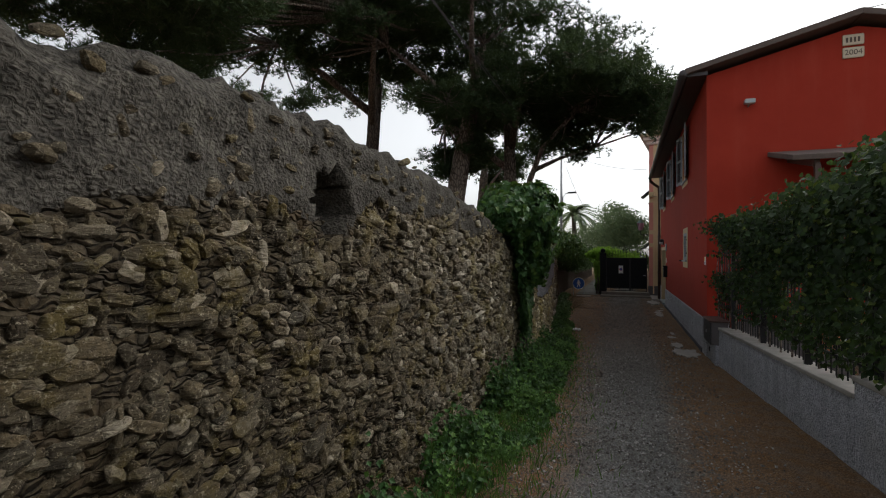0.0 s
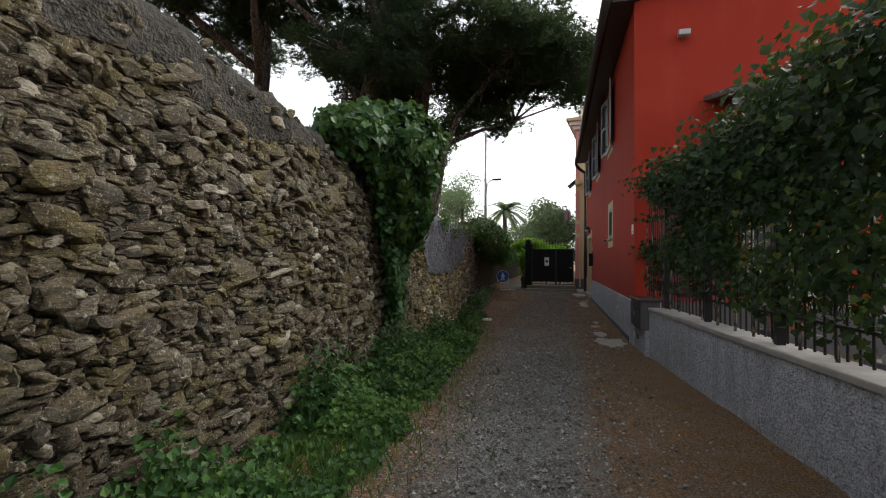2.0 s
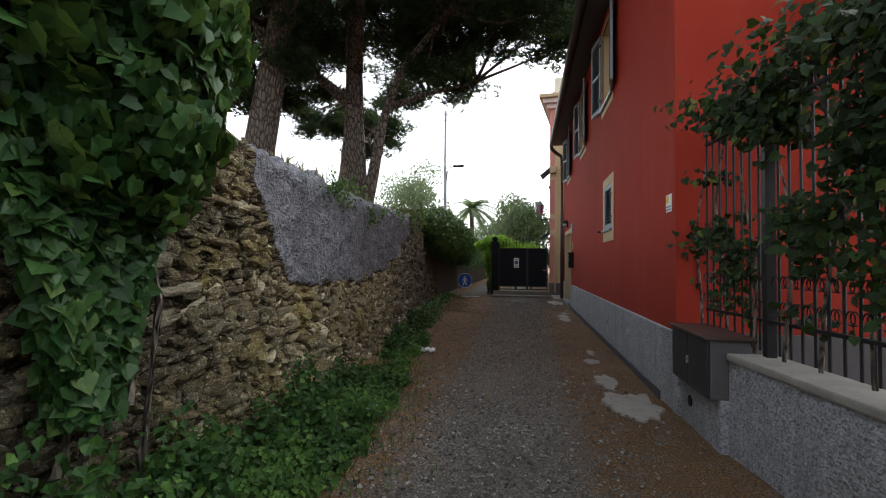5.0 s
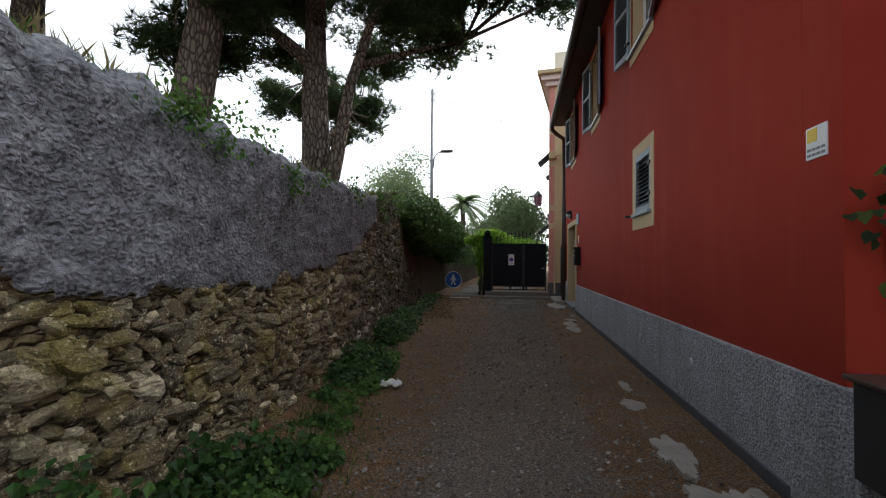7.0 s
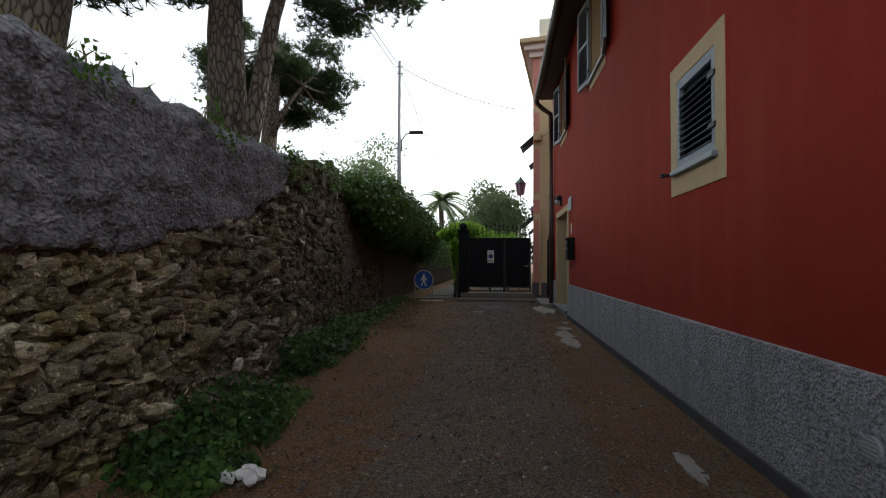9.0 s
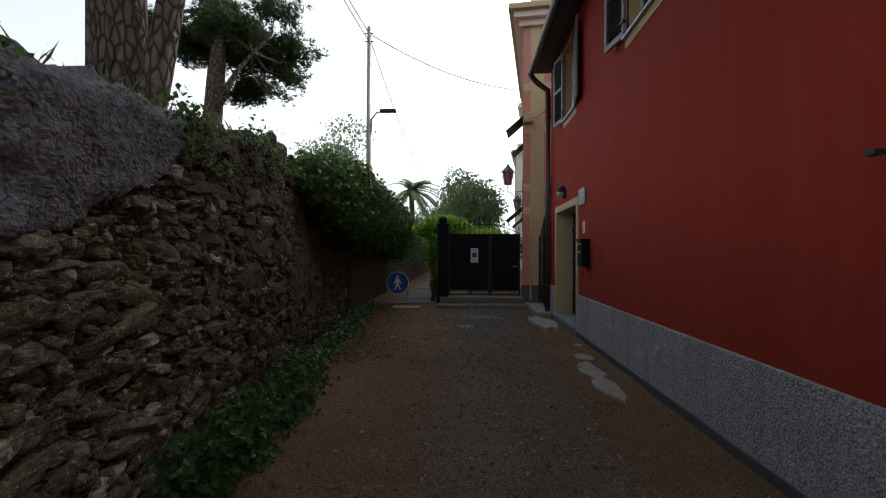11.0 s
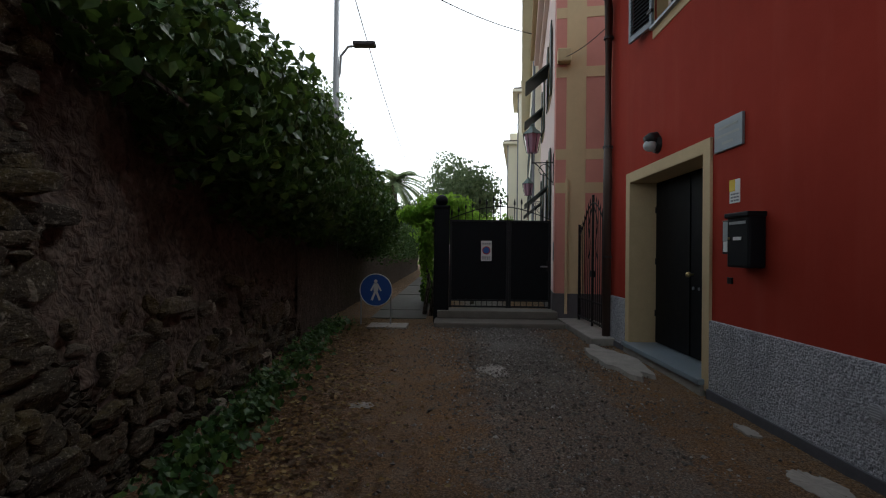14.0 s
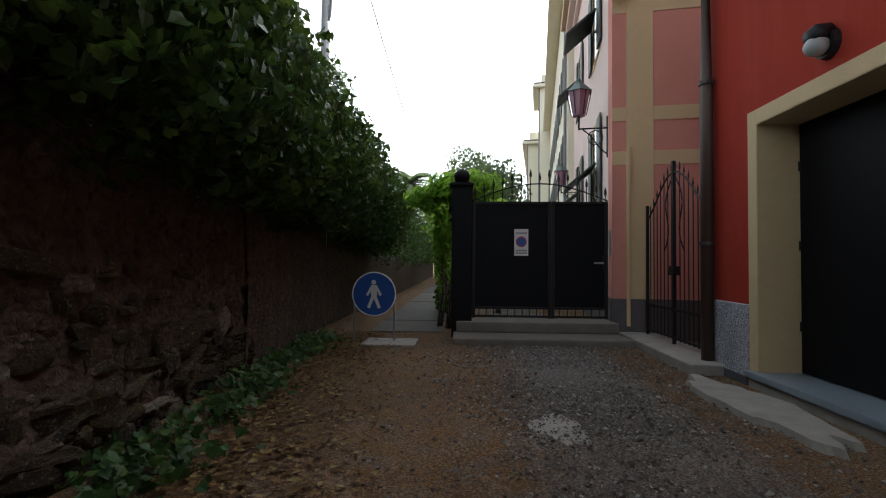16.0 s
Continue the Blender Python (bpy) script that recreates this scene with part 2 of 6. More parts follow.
LILACGLASS = paint("lilac_lantern_glass", (0.40, 0.22, 0.30), 0.2, vary=0.1)
COPPERGREEN = paint("weathered_lantern_cap", (0.10, 0.15, 0.14), 0.5, 0.4)
TERRACOTTA = paint("terracotta", (0.42, 0.16, 0.09), 0.8)
PALEPLATE = paint("carved_stone_plate", (0.60, 0.53, 0.42), 0.8, vary=0.12)


def leaf_mat(name, stops, gloss=0.45, through=0.25, shine=(0.16, 0.22, 0.03)):
    m = Mat(name, gloss)
    m.b.inputs["Specular IOR Level"].default_value = 0.2
    c = m.ramp(m.island(), *stops)
    m.color(m.mix(m.noise(40, 2), c, tuple(v * 0.7 for v in stops[0][1])))
    t = m.n.new("ShaderNodeBsdfTranslucent")
    m.l.new(m.mix(0.5, c, shine), t.inputs["Color"])
    s = m.n.new("ShaderNodeMixShader")
    s.inputs[0].default_value = through
    m.l.new(m.b.outputs[0], s.inputs[1])
    m.l.new(t.outputs[0], s.inputs[2])
    m.l.new(s.outputs[0], m.n["Material Output"].inputs["Surface"])
    return m.m


IVY = leaf_mat("ivy_leaves", [(0.0, (0.020, 0.060, 0.017)), (0.5, (0.042, 0.105, 0.026)), (0.85, (0.075, 0.16, 0.04)), (0.97, (0.14, 0.22, 0.055))], 0.42)
CREEPER = leaf_mat("creeper_leaves", [(0.0, (0.009, 0.022, 0.007)), (0.5, (0.018, 0.042, 0.011)), (0.9, (0.042, 0.088, 0.019)), (1.0, (0.2, 0.24, 0.045))], 0.55, 0.15)
WEED = leaf_mat("weed_leaves", [(0.0, (0.042, 0.095, 0.022)), (0.5, (0.078, 0.175, 0.032)), (0.85, (0.13, 0.265, 0.046)), (1.0, (0.22, 0.36, 0.075))], 0.6)
NETTLE = leaf_mat("nettle_leaves", [(0.0, (0.022, 0.060, 0.016)), (0.55, (0.046, 0.118, 0.027)), (0.88, (0.088, 0.195, 0.042)), (1.0, (0.17, 0.30, 0.06))], 0.45)
NEEDLE = leaf_mat("pine_needles", [(0.0, (0.026, 0.05, 0.022)), (0.6, (0.045, 0.08, 0.032)), (1.0, (0.075, 0.115, 0.045))], 0.6, 0.15)
WISTERIA = leaf_mat("bright_green_leaves", [(0.0, (0.13, 0.26, 0.03)), (0.5, (0.22, 0.42, 0.05)), (1.0, (0.36, 0.54, 0.09))], 0.5, 0.6, (0.45, 0.70, 0.10))
# paler than the near leaves: distance haze is mixed into this colour
HAZYLEAF = leaf_mat("hazy_far_foliage", [(0.0, (0.10, 0.15, 0.08)), (0.6, (0.17, 0.23, 0.12)), (1.0, (0.26, 0.31, 0.17))], 0.6, 0.4, (0.30, 0.38, 0.18))
LITTER = leaf_mat("fallen_leaves", [(0.0, (0.07, 0.036, 0.016)), (0.5, (0.15, 0.08, 0.028)), (0.82, (0.30, 0.18, 0.055)), (1.0, (0.5, 0.40, 0.17))], 0.7, 0.1)
STRAW = leaf_mat("dry_grass", [(0.0, (0.16, 0.12, 0.06)), (1.0, (0.34, 0.27, 0.15))], 0.8, 0.2)
DRYNEEDLE = leaf_mat("dry_needles", [(0.0, (0.11, 0.058, 0.028)), (0.6, (0.22, 0.12, 0.055)), (1.0, (0.34, 0.21, 0.11))], 0.8, 0.05)


def bark_mat():
    m = Mat("pine_bark", 0.95)
    v = m.cells(1.0, 'DISTANCE_TO_EDGE', m.stretch(m.pos, (13, 13, 4.5)))
    n = m.noise(18, 6, 0.7)
    c = m.mix(m.ramp(v, (0.0, 0.0), (0.18, 1.0)), (0.055, 0.045, 0.038), m.mix(n, (0.16, 0.13, 0.11), (0.27, 0.235, 0.20)))
    m.color(c)
    return m.bump(m.mix(0.3, m.ramp(v, (0.0, 0.0), (0.3, 1.0)), n), 1.0, 0.05).m


BARK = bark_mat()


def ground_mat():
    m = Mat("gravel_lane", 0.95)
    n1, n2, n3, n4 = m.noise(0.7, 5, 0.6), m.noise(4.5, 6, 0.7), m.noise(58, 7, 0.78), m.noise(150, 3, 0.7)
    peb = m.cells(110)
    grey = m.ramp(n3, (0.3, (0.030, 0.029, 0.028)), (0.48, (0.13, 0.127, 0.124)), (0.62, (0.33, 0.325, 0.315)), (0.75, (0.62, 0.61, 0.59)))
    brown = m.ramp(n3, (0.3, (0.022, 0.013, 0.007)), (0.48, (0.15, 0.084, 0.040)), (0.66, (0.43, 0.25, 0.115)))
    x, y = m.axis(0), m.axis(1)
    # pine litter lies along both edges and over the middle stretch of the lane
    left = m.ramp(m.math('ADD', m.math('MULTIPLY', x, -0.8), m.math('MULTIPLY', n2, 0.7)), (0.15, 0.0), (0.62, 1.0))
    right = m.ramp(m.math('ADD', m.math('SUBTRACT', x, 1.15), m.math('MULTIPLY', n2, 0.6)), (0.1, 0.0), (0.45, 1.0))
    far = m.ramp(m.math('DIVIDE', m.math('ADD', y, m.math('MULTIPLY', n1, 4.0)), 40.0), (0.30, 0.0), (0.44, 0.5), (0.64, 0.5), (0.73, 0.1))
    cover = m.math('MAXIMUM', m.math('MAXIMUM', left, right), far)
    cover = m.math('MULTIPLY', cover, m.ramp(n2, (0.25, 0.45), (0.6, 1.0)))
    c = m.mix(cover, grey, brown)
    c = m.mix(m.ramp(n1, (0.4, 0.0), (0.7, 0.35)), c, (0.055, 0.045, 0.036))
    m.color(m.mix(m.ramp(n4, (0.59, 0.0), (0.66, 0.6)), c, (0.34, 0.31, 0.26)))
    return m.bump(m.mix(0.5, m.ramp(peb, (0.0, 1.0), (0.5, 0.0)), n3), 1.0, 0.016).m


GROUND = ground_mat()


# ---- mesh helpers ----
def from_bm(name, bm, mat, smooth=False):
    me = bpy.data.meshes.new(name)
    bm.normal_update()
    bm.to_mesh(me)
    bm.free()
    me.materials.append(mat)
    if smooth:
        me.polygons.foreach_set("use_smooth", [True] * len(me.polygons))
    return me


def from_np(name, V, F, mat, smooth=False):
    """A mesh of triangles or quads from arrays: V is n x 3, F is m x 3 or m x 4."""
    me = bpy.data.meshes.new(name)
    k = F.shape[1]
    me.vertices.add(len(V))
    me.vertices.foreach_set("co", np.ascontiguousarray(V, dtype=np.float32).ravel())
    me.loops.add(F.size)
    me.loops.foreach_set("vertex_index", np.ascontiguousarray(F, dtype=np.int32).ravel())
    me.polygons.add(len(F))
    me.polygons.foreach_set("loop_start", np.arange(0, F.size, k, dtype=np.int32))
    me.polygons.foreach_set("use_smooth", np.full(len(F), smooth))
    me.update(calc_edges=True)
    me.materials.append(mat)
    return me


def part(name, data, mat, parent=None, label="", smooth=False):
    """Links a bmesh (or a finished mesh) as one mesh object under parent."""
    me = data if isinstance(data, bpy.types.Mesh) else from_bm(name, data, mat, smooth)
    ob = new(name, me)
    ob.parent = parent
    return tagged(ob, label)


def empty(name, x, y, z, rz=0.0):
    ob = new(name)
    ob.empty_display_size = 0.1
    ob.matrix_basis = pose(x, y, z, 0, 0, rz)
    return ob


def bbox(bm, x0, x1, y0, y1, z0, z1, bev=0.0):
    """A box, its edges rounded by bev."""
    g = bmesh.ops.create_cube(bm, size=1, matrix=Matrix.Translation(((x0 + x1) / 2, (y0 + y1) / 2, (z0 + z1) / 2)) @ Matrix.Diagonal((x1 - x0, y1 - y0, z1 - z0, 1)))
    if bev > 0:
        es = list({e for v in g["verts"] for e in v.link_edges})
        bmesh.ops.bevel(bm, geom=es, offset=bev, segments=2, affect='EDGES', profile=0.6)
    return bm


def box(x0, x1, y0, y1, z0, z1, bev=0.008):
    return bbox(bmesh.new(), x0, x1, y0, y1, z0, z1, bev)


def rod(bm, a, b, r0, r1=None, seg=10):
    """A tapered round bar from a to b."""
    a, b = Vector(a), Vector(b)
    d = b - a
    m = Matrix.Translation((a + b) / 2) @ d.to_track_quat('Z', 'Y').to_matrix().to_4x4()
    bmesh.ops.create_cone(bm, cap_ends=True, segments=seg, radius1=r0, radius2=r0 if r1 is None else r1, depth=d.length, matrix=m)
    return bm


def ball(bm, c, r, sz=1.0, seg=12):
    bmesh.ops.create_uvsphere(bm, u_segments=seg, v_segments=max(6, seg // 2), radius=r, matrix=Matrix.Translation(c) @ Matrix.Diagonal((1, 1, sz, 1)))
    return bm


def tube(bm, pts, radii, seg=10, rough=0.0):
    """A bent tapered tube through pts."""
    rings = []
    for i, p in enumerate(pts):
        p = Vector(p)
        d = (Vector(pts[min(i + 1, len(pts) - 1)]) - Vector(pts[max(i - 1, 0)])).normalized()
        q = d.to_track_quat('Z', 'Y').to_matrix()
        ring = []
        for k in range(seg):
            a = 2 * math.pi * k / seg
            v = p + q @ Vector((math.cos(a), math.sin(a), 0)) * radii[i]
            if rough:
                v += (v - p) * rough * noise.noise(v * 3.0)
            ring.append(bm.verts.new(v))
        rings.append(ring)
    for r0, r1 in zip(rings, rings[1:]):
        for k in range(seg):
            bm.faces.new((r0[k], r0[(k + 1) % seg], r1[(k + 1) % seg], r1[k]))
    bm.faces.new(rings[0][::-1])
    bm.faces.new(rings[-1])
    return bm


def curve_pts(f, n):
    return [f(i / (n - 1)) for i in range(n)]


def lerp_table(v, table):
    xs, ys = zip(*table)
    return np.interp(v, xs, ys)


def turns(n, rng, tilt=1.0):
    """n random rotation matrices; tilt under 1 keeps the z axes near up."""
    a = rng.uniform(0, 2 * np.pi, n)
    b = rng.normal(0, 1, n) * tilt
    c = rng.normal(0, 1, n) * tilt
    ca, sa, cb, sb, cc, sc = np.cos(a), np.sin(a), np.cos(b), np.sin(b), np.cos(c), np.sin(c)
    z, o = np.zeros(n), np.ones(n)
    rz = np.stack([ca, -sa, z, sa, ca, z, z, z, o], 1).reshape(n, 3, 3)
    rx = np.stack([o, z, z, z, cb, -sb, z, sb, cb], 1).reshape(n, 3, 3)
    ry = np.stack([cc, z, sc, z, o, z, -sc, z, cc], 1).reshape(n, 3, 3)
    return rx @ ry @ rz


def scatter(name, TV, TF, P, R, S, mat, smooth=False):
    """One mesh of many copies of the small template TV, TF at places P, turned by R and sized by S."""
    n, k = len(P), len(TV)
    S = np.asarray(S)
    SV = TV[None] * (S[:, None, :] if S.ndim == 2 else S[:, None, None])
    V = np.einsum('nij,nkj->nki', R, SV) + P[:, None, :]
    F = TF[None] + (np.arange(n) * k)[:, None, None]
    return from_np(name, V.reshape(-1, 3), F.reshape(-1, TF.shape[1]), mat, smooth)


# a pointed leaf, folded along its rib; a lobed ivy leaf; a blade of grass; a tuft of needles
LEAF_V = np.array([[0, 0, 0], [0.32, 0.38, 0.10], [0, 1, -0.06], [-0.32, 0.38, 0.10]], float)
LEAF_F = np.array([[0, 1, 2], [0, 2, 3]])
LOBE_V = np.array([[0, 0.0, 0], [0.42, -0.12, 0.05], [0.55, 0.35, 0.07], [0.0, 1.0, -0.10], [-0.55, 0.35, 0.07], [-0.42, -0.12, 0.05]], float)
LOBE_F = np.array([[0, 1, 2], [0, 2, 3], [0, 3, 4], [0, 4, 5]])
BLADE_V = np.array([[-0.02, 0, 0], [0.02, 0, 0], [0.012, 0.10, 0.55], [0.0, 0.32, 1.0]], float)
BLADE_F = np.array([[0, 1, 2], [0, 2, 3]])


def tuft(k, seed):
    g = np.random.default_rng(seed)
    V, F = [], []
    for i in range(k):
        d = g.normal(0, 1, 3)
        d[2] = abs(d[2]) * 0.8 + 0.2
        d /= np.linalg.norm(d)
        s = np.cross(d, g.normal(0, 1, 3))
        s /= np.linalg.norm(s)
        V += [s * 0.055, -s * 0.055, d * g.uniform(0.7, 1.1)]
        F.append([3 * i, 3 * i + 1, 3 * i + 2])
    return np.array(V), np.array(F)


TUFT_V, TUFT_F = tuft(11, 3)

# ---- the setting ----
rng = np.random.default_rng(7)
WALL_X = [(-8, -1.35), (6, -1.35), (10, -1.33), (13, -1.30), (16, -1.55), (19.6, -1.86), (22.5, -2.25), (26, -2.65), (30, -2.85), (40, -3.0), (70, -3.2)]
WALL_TOP = [(-8, 2.95), (2.2, 2.95), (3.2, 3.04), (4.6, 3.08), (6.5, 2.98), (7.5, 2.86), (8.6, 2.70), (9.6, 2.58), (11.0, 2.42), (12.3, 2.32), (15.5, 2.32), (18.0, 2.45), (19.6, 2.62), (20.6, 2.8), (22.4, 2.75), (23.6, 2.3), (60, 2.2)]


def wall_x(y):
    return lerp_table(y, WALL_X)


def wall_top(y):
    return lerp_table(y, WALL_TOP)


def fbm(P, scale, octaves=4):
    return np.array([noise.fractal(Vector(p) * scale, 1.0, 2.0, octaves) for p in P])


def make_ground():
    """One sheet: fine along the lane, coarse out to the horizon, rising to the garden behind the old wall."""
    xs = np.concatenate([[-1500, -400, -120, -40, -16, -9, -6, -4.6, -3.9, -3.45], np.arange(-3.1, 3.3, 0.09), [3.6, 4.5, 7, 12, 25, 60, 200, 600, 1500]])
    ys = np.concatenate([[-1500, -400, -100, -30, -12, -6], np.arange(-3, 34, 0.12), [34.6, 36, 39, 44, 52, 70, 110, 250, 600, 1500]])
    X, Y = np.meshgrid(xs, ys)
    P = np.stack([X.ravel(), Y.ravel(), np.zeros(X.size)], 1)
    near = (np.abs(P[:, 0]) < 3.3) & (P[:, 1] > -4) & (P[:, 1] < 36)
    z = np.zeros(len(P))
    z[near] = 0.022 * fbm(P[near], 0.9, 3) + 0.006 * fbm(P[near] + 9, 7.0, 2)
    # litter banked against the old wall, worn wheel track in the middle
    edge = P[:, 0] - (wall_x(P[:, 1]))
    z += np.where(near & (edge > -0.2), 0.10 * np.exp(-np.clip(edge, 0, 9) / 0.25), 0)
    garden = np.clip((-P[:, 0] - 3.2) / 1.2, 0, 1) * np.clip((26 - P[:, 1]) / 4, 0, 1) * np.clip((P[:, 1] - 7) / 3, 0, 1) * (np.abs(P[:, 0]) < 60)
    z += 1.7 * garden
    P[:, 2] = z
    nx, ny = len(xs), len(ys)
    I = np.arange(nx * ny).reshape(ny, nx)
    F = np.stack([I[:-1, :-1], I[:-1, 1:], I[1:, 1:], I[1:, :-1]], -1).reshape(-1, 4)
    ob = new("ground", from_np("ground", P, F, GROUND, True))
    tagged(ob, "gravel lane strewn with brown pine needles and litter", "ground", kind="structure")


make_ground()

HOLE = (4.22, 2.50, 0.24, 0.24)


def face_bulge(y, z):
    return 0.05 * noise.fractal(Vector((y * 1.6, z * 1.6, 2)), 1.0, 2.0, 4) + 0.03 * noise.fractal(Vector((y * 7, z * 11, 6)), 1.0, 2.0, 3)


def make_old_wall():
    """The core of the old wall: uneven face, ragged top, one hole through it."""
    ys = np.arange(-6, 27.0, 0.045)
    nz = 64
    faces, verts = [], []
    idx = {}

    def vert(i, j, side):
        key = (i, j, side)
        if key not in idx:
            y = ys[i]
            top = wall_top(y) + 0.09 * noise.noise(Vector((y * 2.2, 0, 5))) + 0.08 * noise.noise(Vector((y * 8, 1, 5)))
            z = -0.1 + (top + 0.1) * j / nz
            x = wall_x(y) - 0.02 - 0.02 * z
            if side == 0:
                x += face_bulge(y, z)
                # plaster skin lies proud of the stone
                x += 0.05 * plaster_amount(y, z) + 0.02 * old_render_amount(y, z)
                if j > nz - 3:
                    x -= 0.05 * (j - nz + 3) ** 1.3 / 2
            else:
                x -= 0.42
            if abs(y - HOLE[0]) < 0.6 and abs(z - HOLE[1]) < 0.6:
                ragged = noise.noise_vector(Vector((y * 13, z * 13, 7)))
                y, z = y + 0.05 * ragged.x, z + 0.05 * ragged.y
            idx[key] = len(verts)
            verts.append((x, y, z))
        return idx[key]

    def hole(i, j):
        y, z = ys[i] + 0.022, (j + 0.5) / nz * wall_top(ys[i])
        d = ((y - HOLE[0]) / HOLE[2]) ** 2 + ((z - HOLE[1]) / HOLE[3]) ** 2
        return d < 1 + 0.5 * noise.noise(Vector((y * 9, z * 9, 0)))

    n = len(ys) - 1
    H = {(i, j) for i in range(n) for j in range(nz) if hole(i, j)}
    for i in range(n):
        for j in range(nz):
            if (i, j) in H:
                continue
            faces.append((vert(i, j, 0), vert(i + 1, j, 0), vert(i + 1, j + 1, 0), vert(i, j + 1, 0)))
            faces.append((vert(i, j, 1), vert(i, j + 1, 1), vert(i + 1, j + 1, 1), vert(i + 1, j, 1)))
            for di, dj, a, b in ((1, 0, (1, 0), (1, 1)), (-1, 0, (0, 1), (0, 0)), (0, 1, (1, 1), (0, 1)), (0, -1, (0, 0), (1, 0))):
                if (i + di, j + dj) in H or not (0 <= i + di < n) or j + dj >= nz:
                    p, q = (i + a[0], j + a[1]), (i + b[0], j + b[1])
                    faces.append((vert(*p, 0), vert(*p, 1), vert(*q, 1), vert(*q, 0)))
    me = from_np("wall_old", np.array(verts), np.array(faces), MORTAR, True)
    me.materials.append(ROUGHCAST)
    me.materials.append(DARKRENDER)
    me.materials.append(OLDRENDER)
    c = np.array([verts[f[0]] for f in faces])
    # slot 2: the brown render with hedge shade in its colour
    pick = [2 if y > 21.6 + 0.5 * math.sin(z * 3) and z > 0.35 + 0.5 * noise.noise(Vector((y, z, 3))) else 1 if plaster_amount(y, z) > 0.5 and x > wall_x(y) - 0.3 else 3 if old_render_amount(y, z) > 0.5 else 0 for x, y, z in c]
    me.polygons.foreach_set("material_index", np.array(pick, dtype=np.int32))
    ob = new("wall_old", me)
    return tagged(ob, "old rubble stone garden wall patched with grey roughcast", "wall", kind="structure")


def plaster_amount(y, z):
    """1 where grey roughcast still covers the stones."""
    edge = 0.16 * noise.fractal(Vector((y * 1.6, z * 1.6, 8)), 1.0, 2.0, 5)
    low = lerp_table(y, [(11.5, 2.1), (11.8, 1.75), (12.0, 1.45), (12.35, 1.22), (14.2, 1.18), (15.6, 1.28), (16.5, 1.42), (17.0, 1.6), (17.8, 1.75), (18.3, 2.0), (18.7, 2.6)])
    return 1.0 if (11.6 + edge < y < 18.7 + edge and z > low + edge * 0.7) else 0.0


def old_render_amount(y, z):
    """1 where a band of weathered lime render is left along the top of the old stones."""
    edge = 0.22 * noise.fractal(Vector((y * 1.1, z * 1.4, 31)), 1.0, 2.0, 5)
    band = lerp_table(y, [(-8, 0.75), (2, 0.7), (4.5, 0.62), (7, 0.4), (9.5, 0.3), (11.2, 0.1)])
    return 1.0 if y < 11.2 and z > wall_top(y) - band + edge else 0.0


old_wall = make_old_wall()


def make_hedge_wall():
    ys = np.arange(26.8, 62, 0.25)
    verts, faces = [], []
    for y in ys:
        x = wall_x(y)
        for k, (dx, z) in enumerate(((-0.02, -0.1), (0, 0.7), (-0.02, 1.5), (-0.04, 2.2), (-0.4, 2.22), (-0.4, -0.1))):
            verts.append((x + dx + 0.03 * noise.noise(Vector((y * 1.5, z * 2, 1))), y, z))
    n = len(ys)
    for i in range(n - 1):
        for k in range(5):
            a = i * 6 + k
            faces.append((a, a + 6, a + 7, a + 1))
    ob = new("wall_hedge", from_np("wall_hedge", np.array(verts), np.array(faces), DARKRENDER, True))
    tagged(ob, "brown rendered wall under hanging ivy, shade in its colour", "wall", kind="structure")


make_hedge_wall()

# ---- red house ----
HX, HY0, HY1, HZ = 2.2, 13.4, 27.75, 6.2
RIDGE_X, RIDGE_Z, HX1 = 4.9, 7.0, 7.6
WT = 0.42
house = empty("red_house", HX, HY0, 0)
tagged(house, "two-storey red plastered house with grey plinth and open shutters", "house")
UPPER = [(17.5, 1.15, 4.45, 5.95), (21.35, 1.15, 4.45, 5.95), (25.5, 1.15, 4.45, 5.95)]
LOWER = (17.4, 0.78, 2.08, 2.88)
DOOR = (25.82, 2.05, 0.16, 2.5)


def wall_with_holes(name, x, thick, y0, y1, z0, z1, holes, mat, parent, label=""):
    """A wall along y with real openings: a grid of blocks round the holes."""
    ys = sorted({y0, y1, *[h[0] for h in holes], *[h[1] for h in holes]})
    zs = sorted({z0, z1, *[h[2] for h in holes], *[h[3] for h in holes]})
    bm = bmesh.new()
    for a, b in zip(ys, ys[1:]):
        for c, d in zip(zs, zs[1:]):
            if any(h[0] <= a and b <= h[1] and h[2] <= c and d <= h[3] for h in holes):
                continue
            bbox(bm, x, x + thick, a, b, c, d)
    bmesh.ops.remove_doubles(bm, verts=bm.verts, dist=0.0005)
    # drop the inner faces that two blocks share
    seen = {}
    for f in bm.faces:
        seen.setdefault(tuple(sorted(v.index for v in f.verts)), []).append(f)
    bmesh.ops.delete(bm, geom=[f for fs in seen.values() if len(fs) > 1 for f in fs], context='FACES_ONLY')
    ob = part(name, bm, mat, None, label)
    ob.parent = parent
    ob.matrix_parent_inverse = parent.matrix_basis.inverted()
    return ob


def world_of(p):
    m = p.matrix_basis.copy()
    return world_of(p.parent) @ p.matrix_parent_inverse @ m if p.parent else m


def hpart(name, bm, mat, label="", parent=None, smooth=False):
    """A part of the house (or of one of its parts) built in world places."""
    p = parent or house
    ob = part(name, bm, mat, p, label, smooth)
    ob.matrix_parent_inverse = world_of(p).inverted()
    return ob


holes = [(c - w / 2, c + w / 2, a, b) for c, w, a, b in [*UPPER, LOWER]] + [(DOOR[0] - DOOR[1] / 2, DOOR[0] + DOOR[1] / 2, DOOR[2], DOOR[3])]
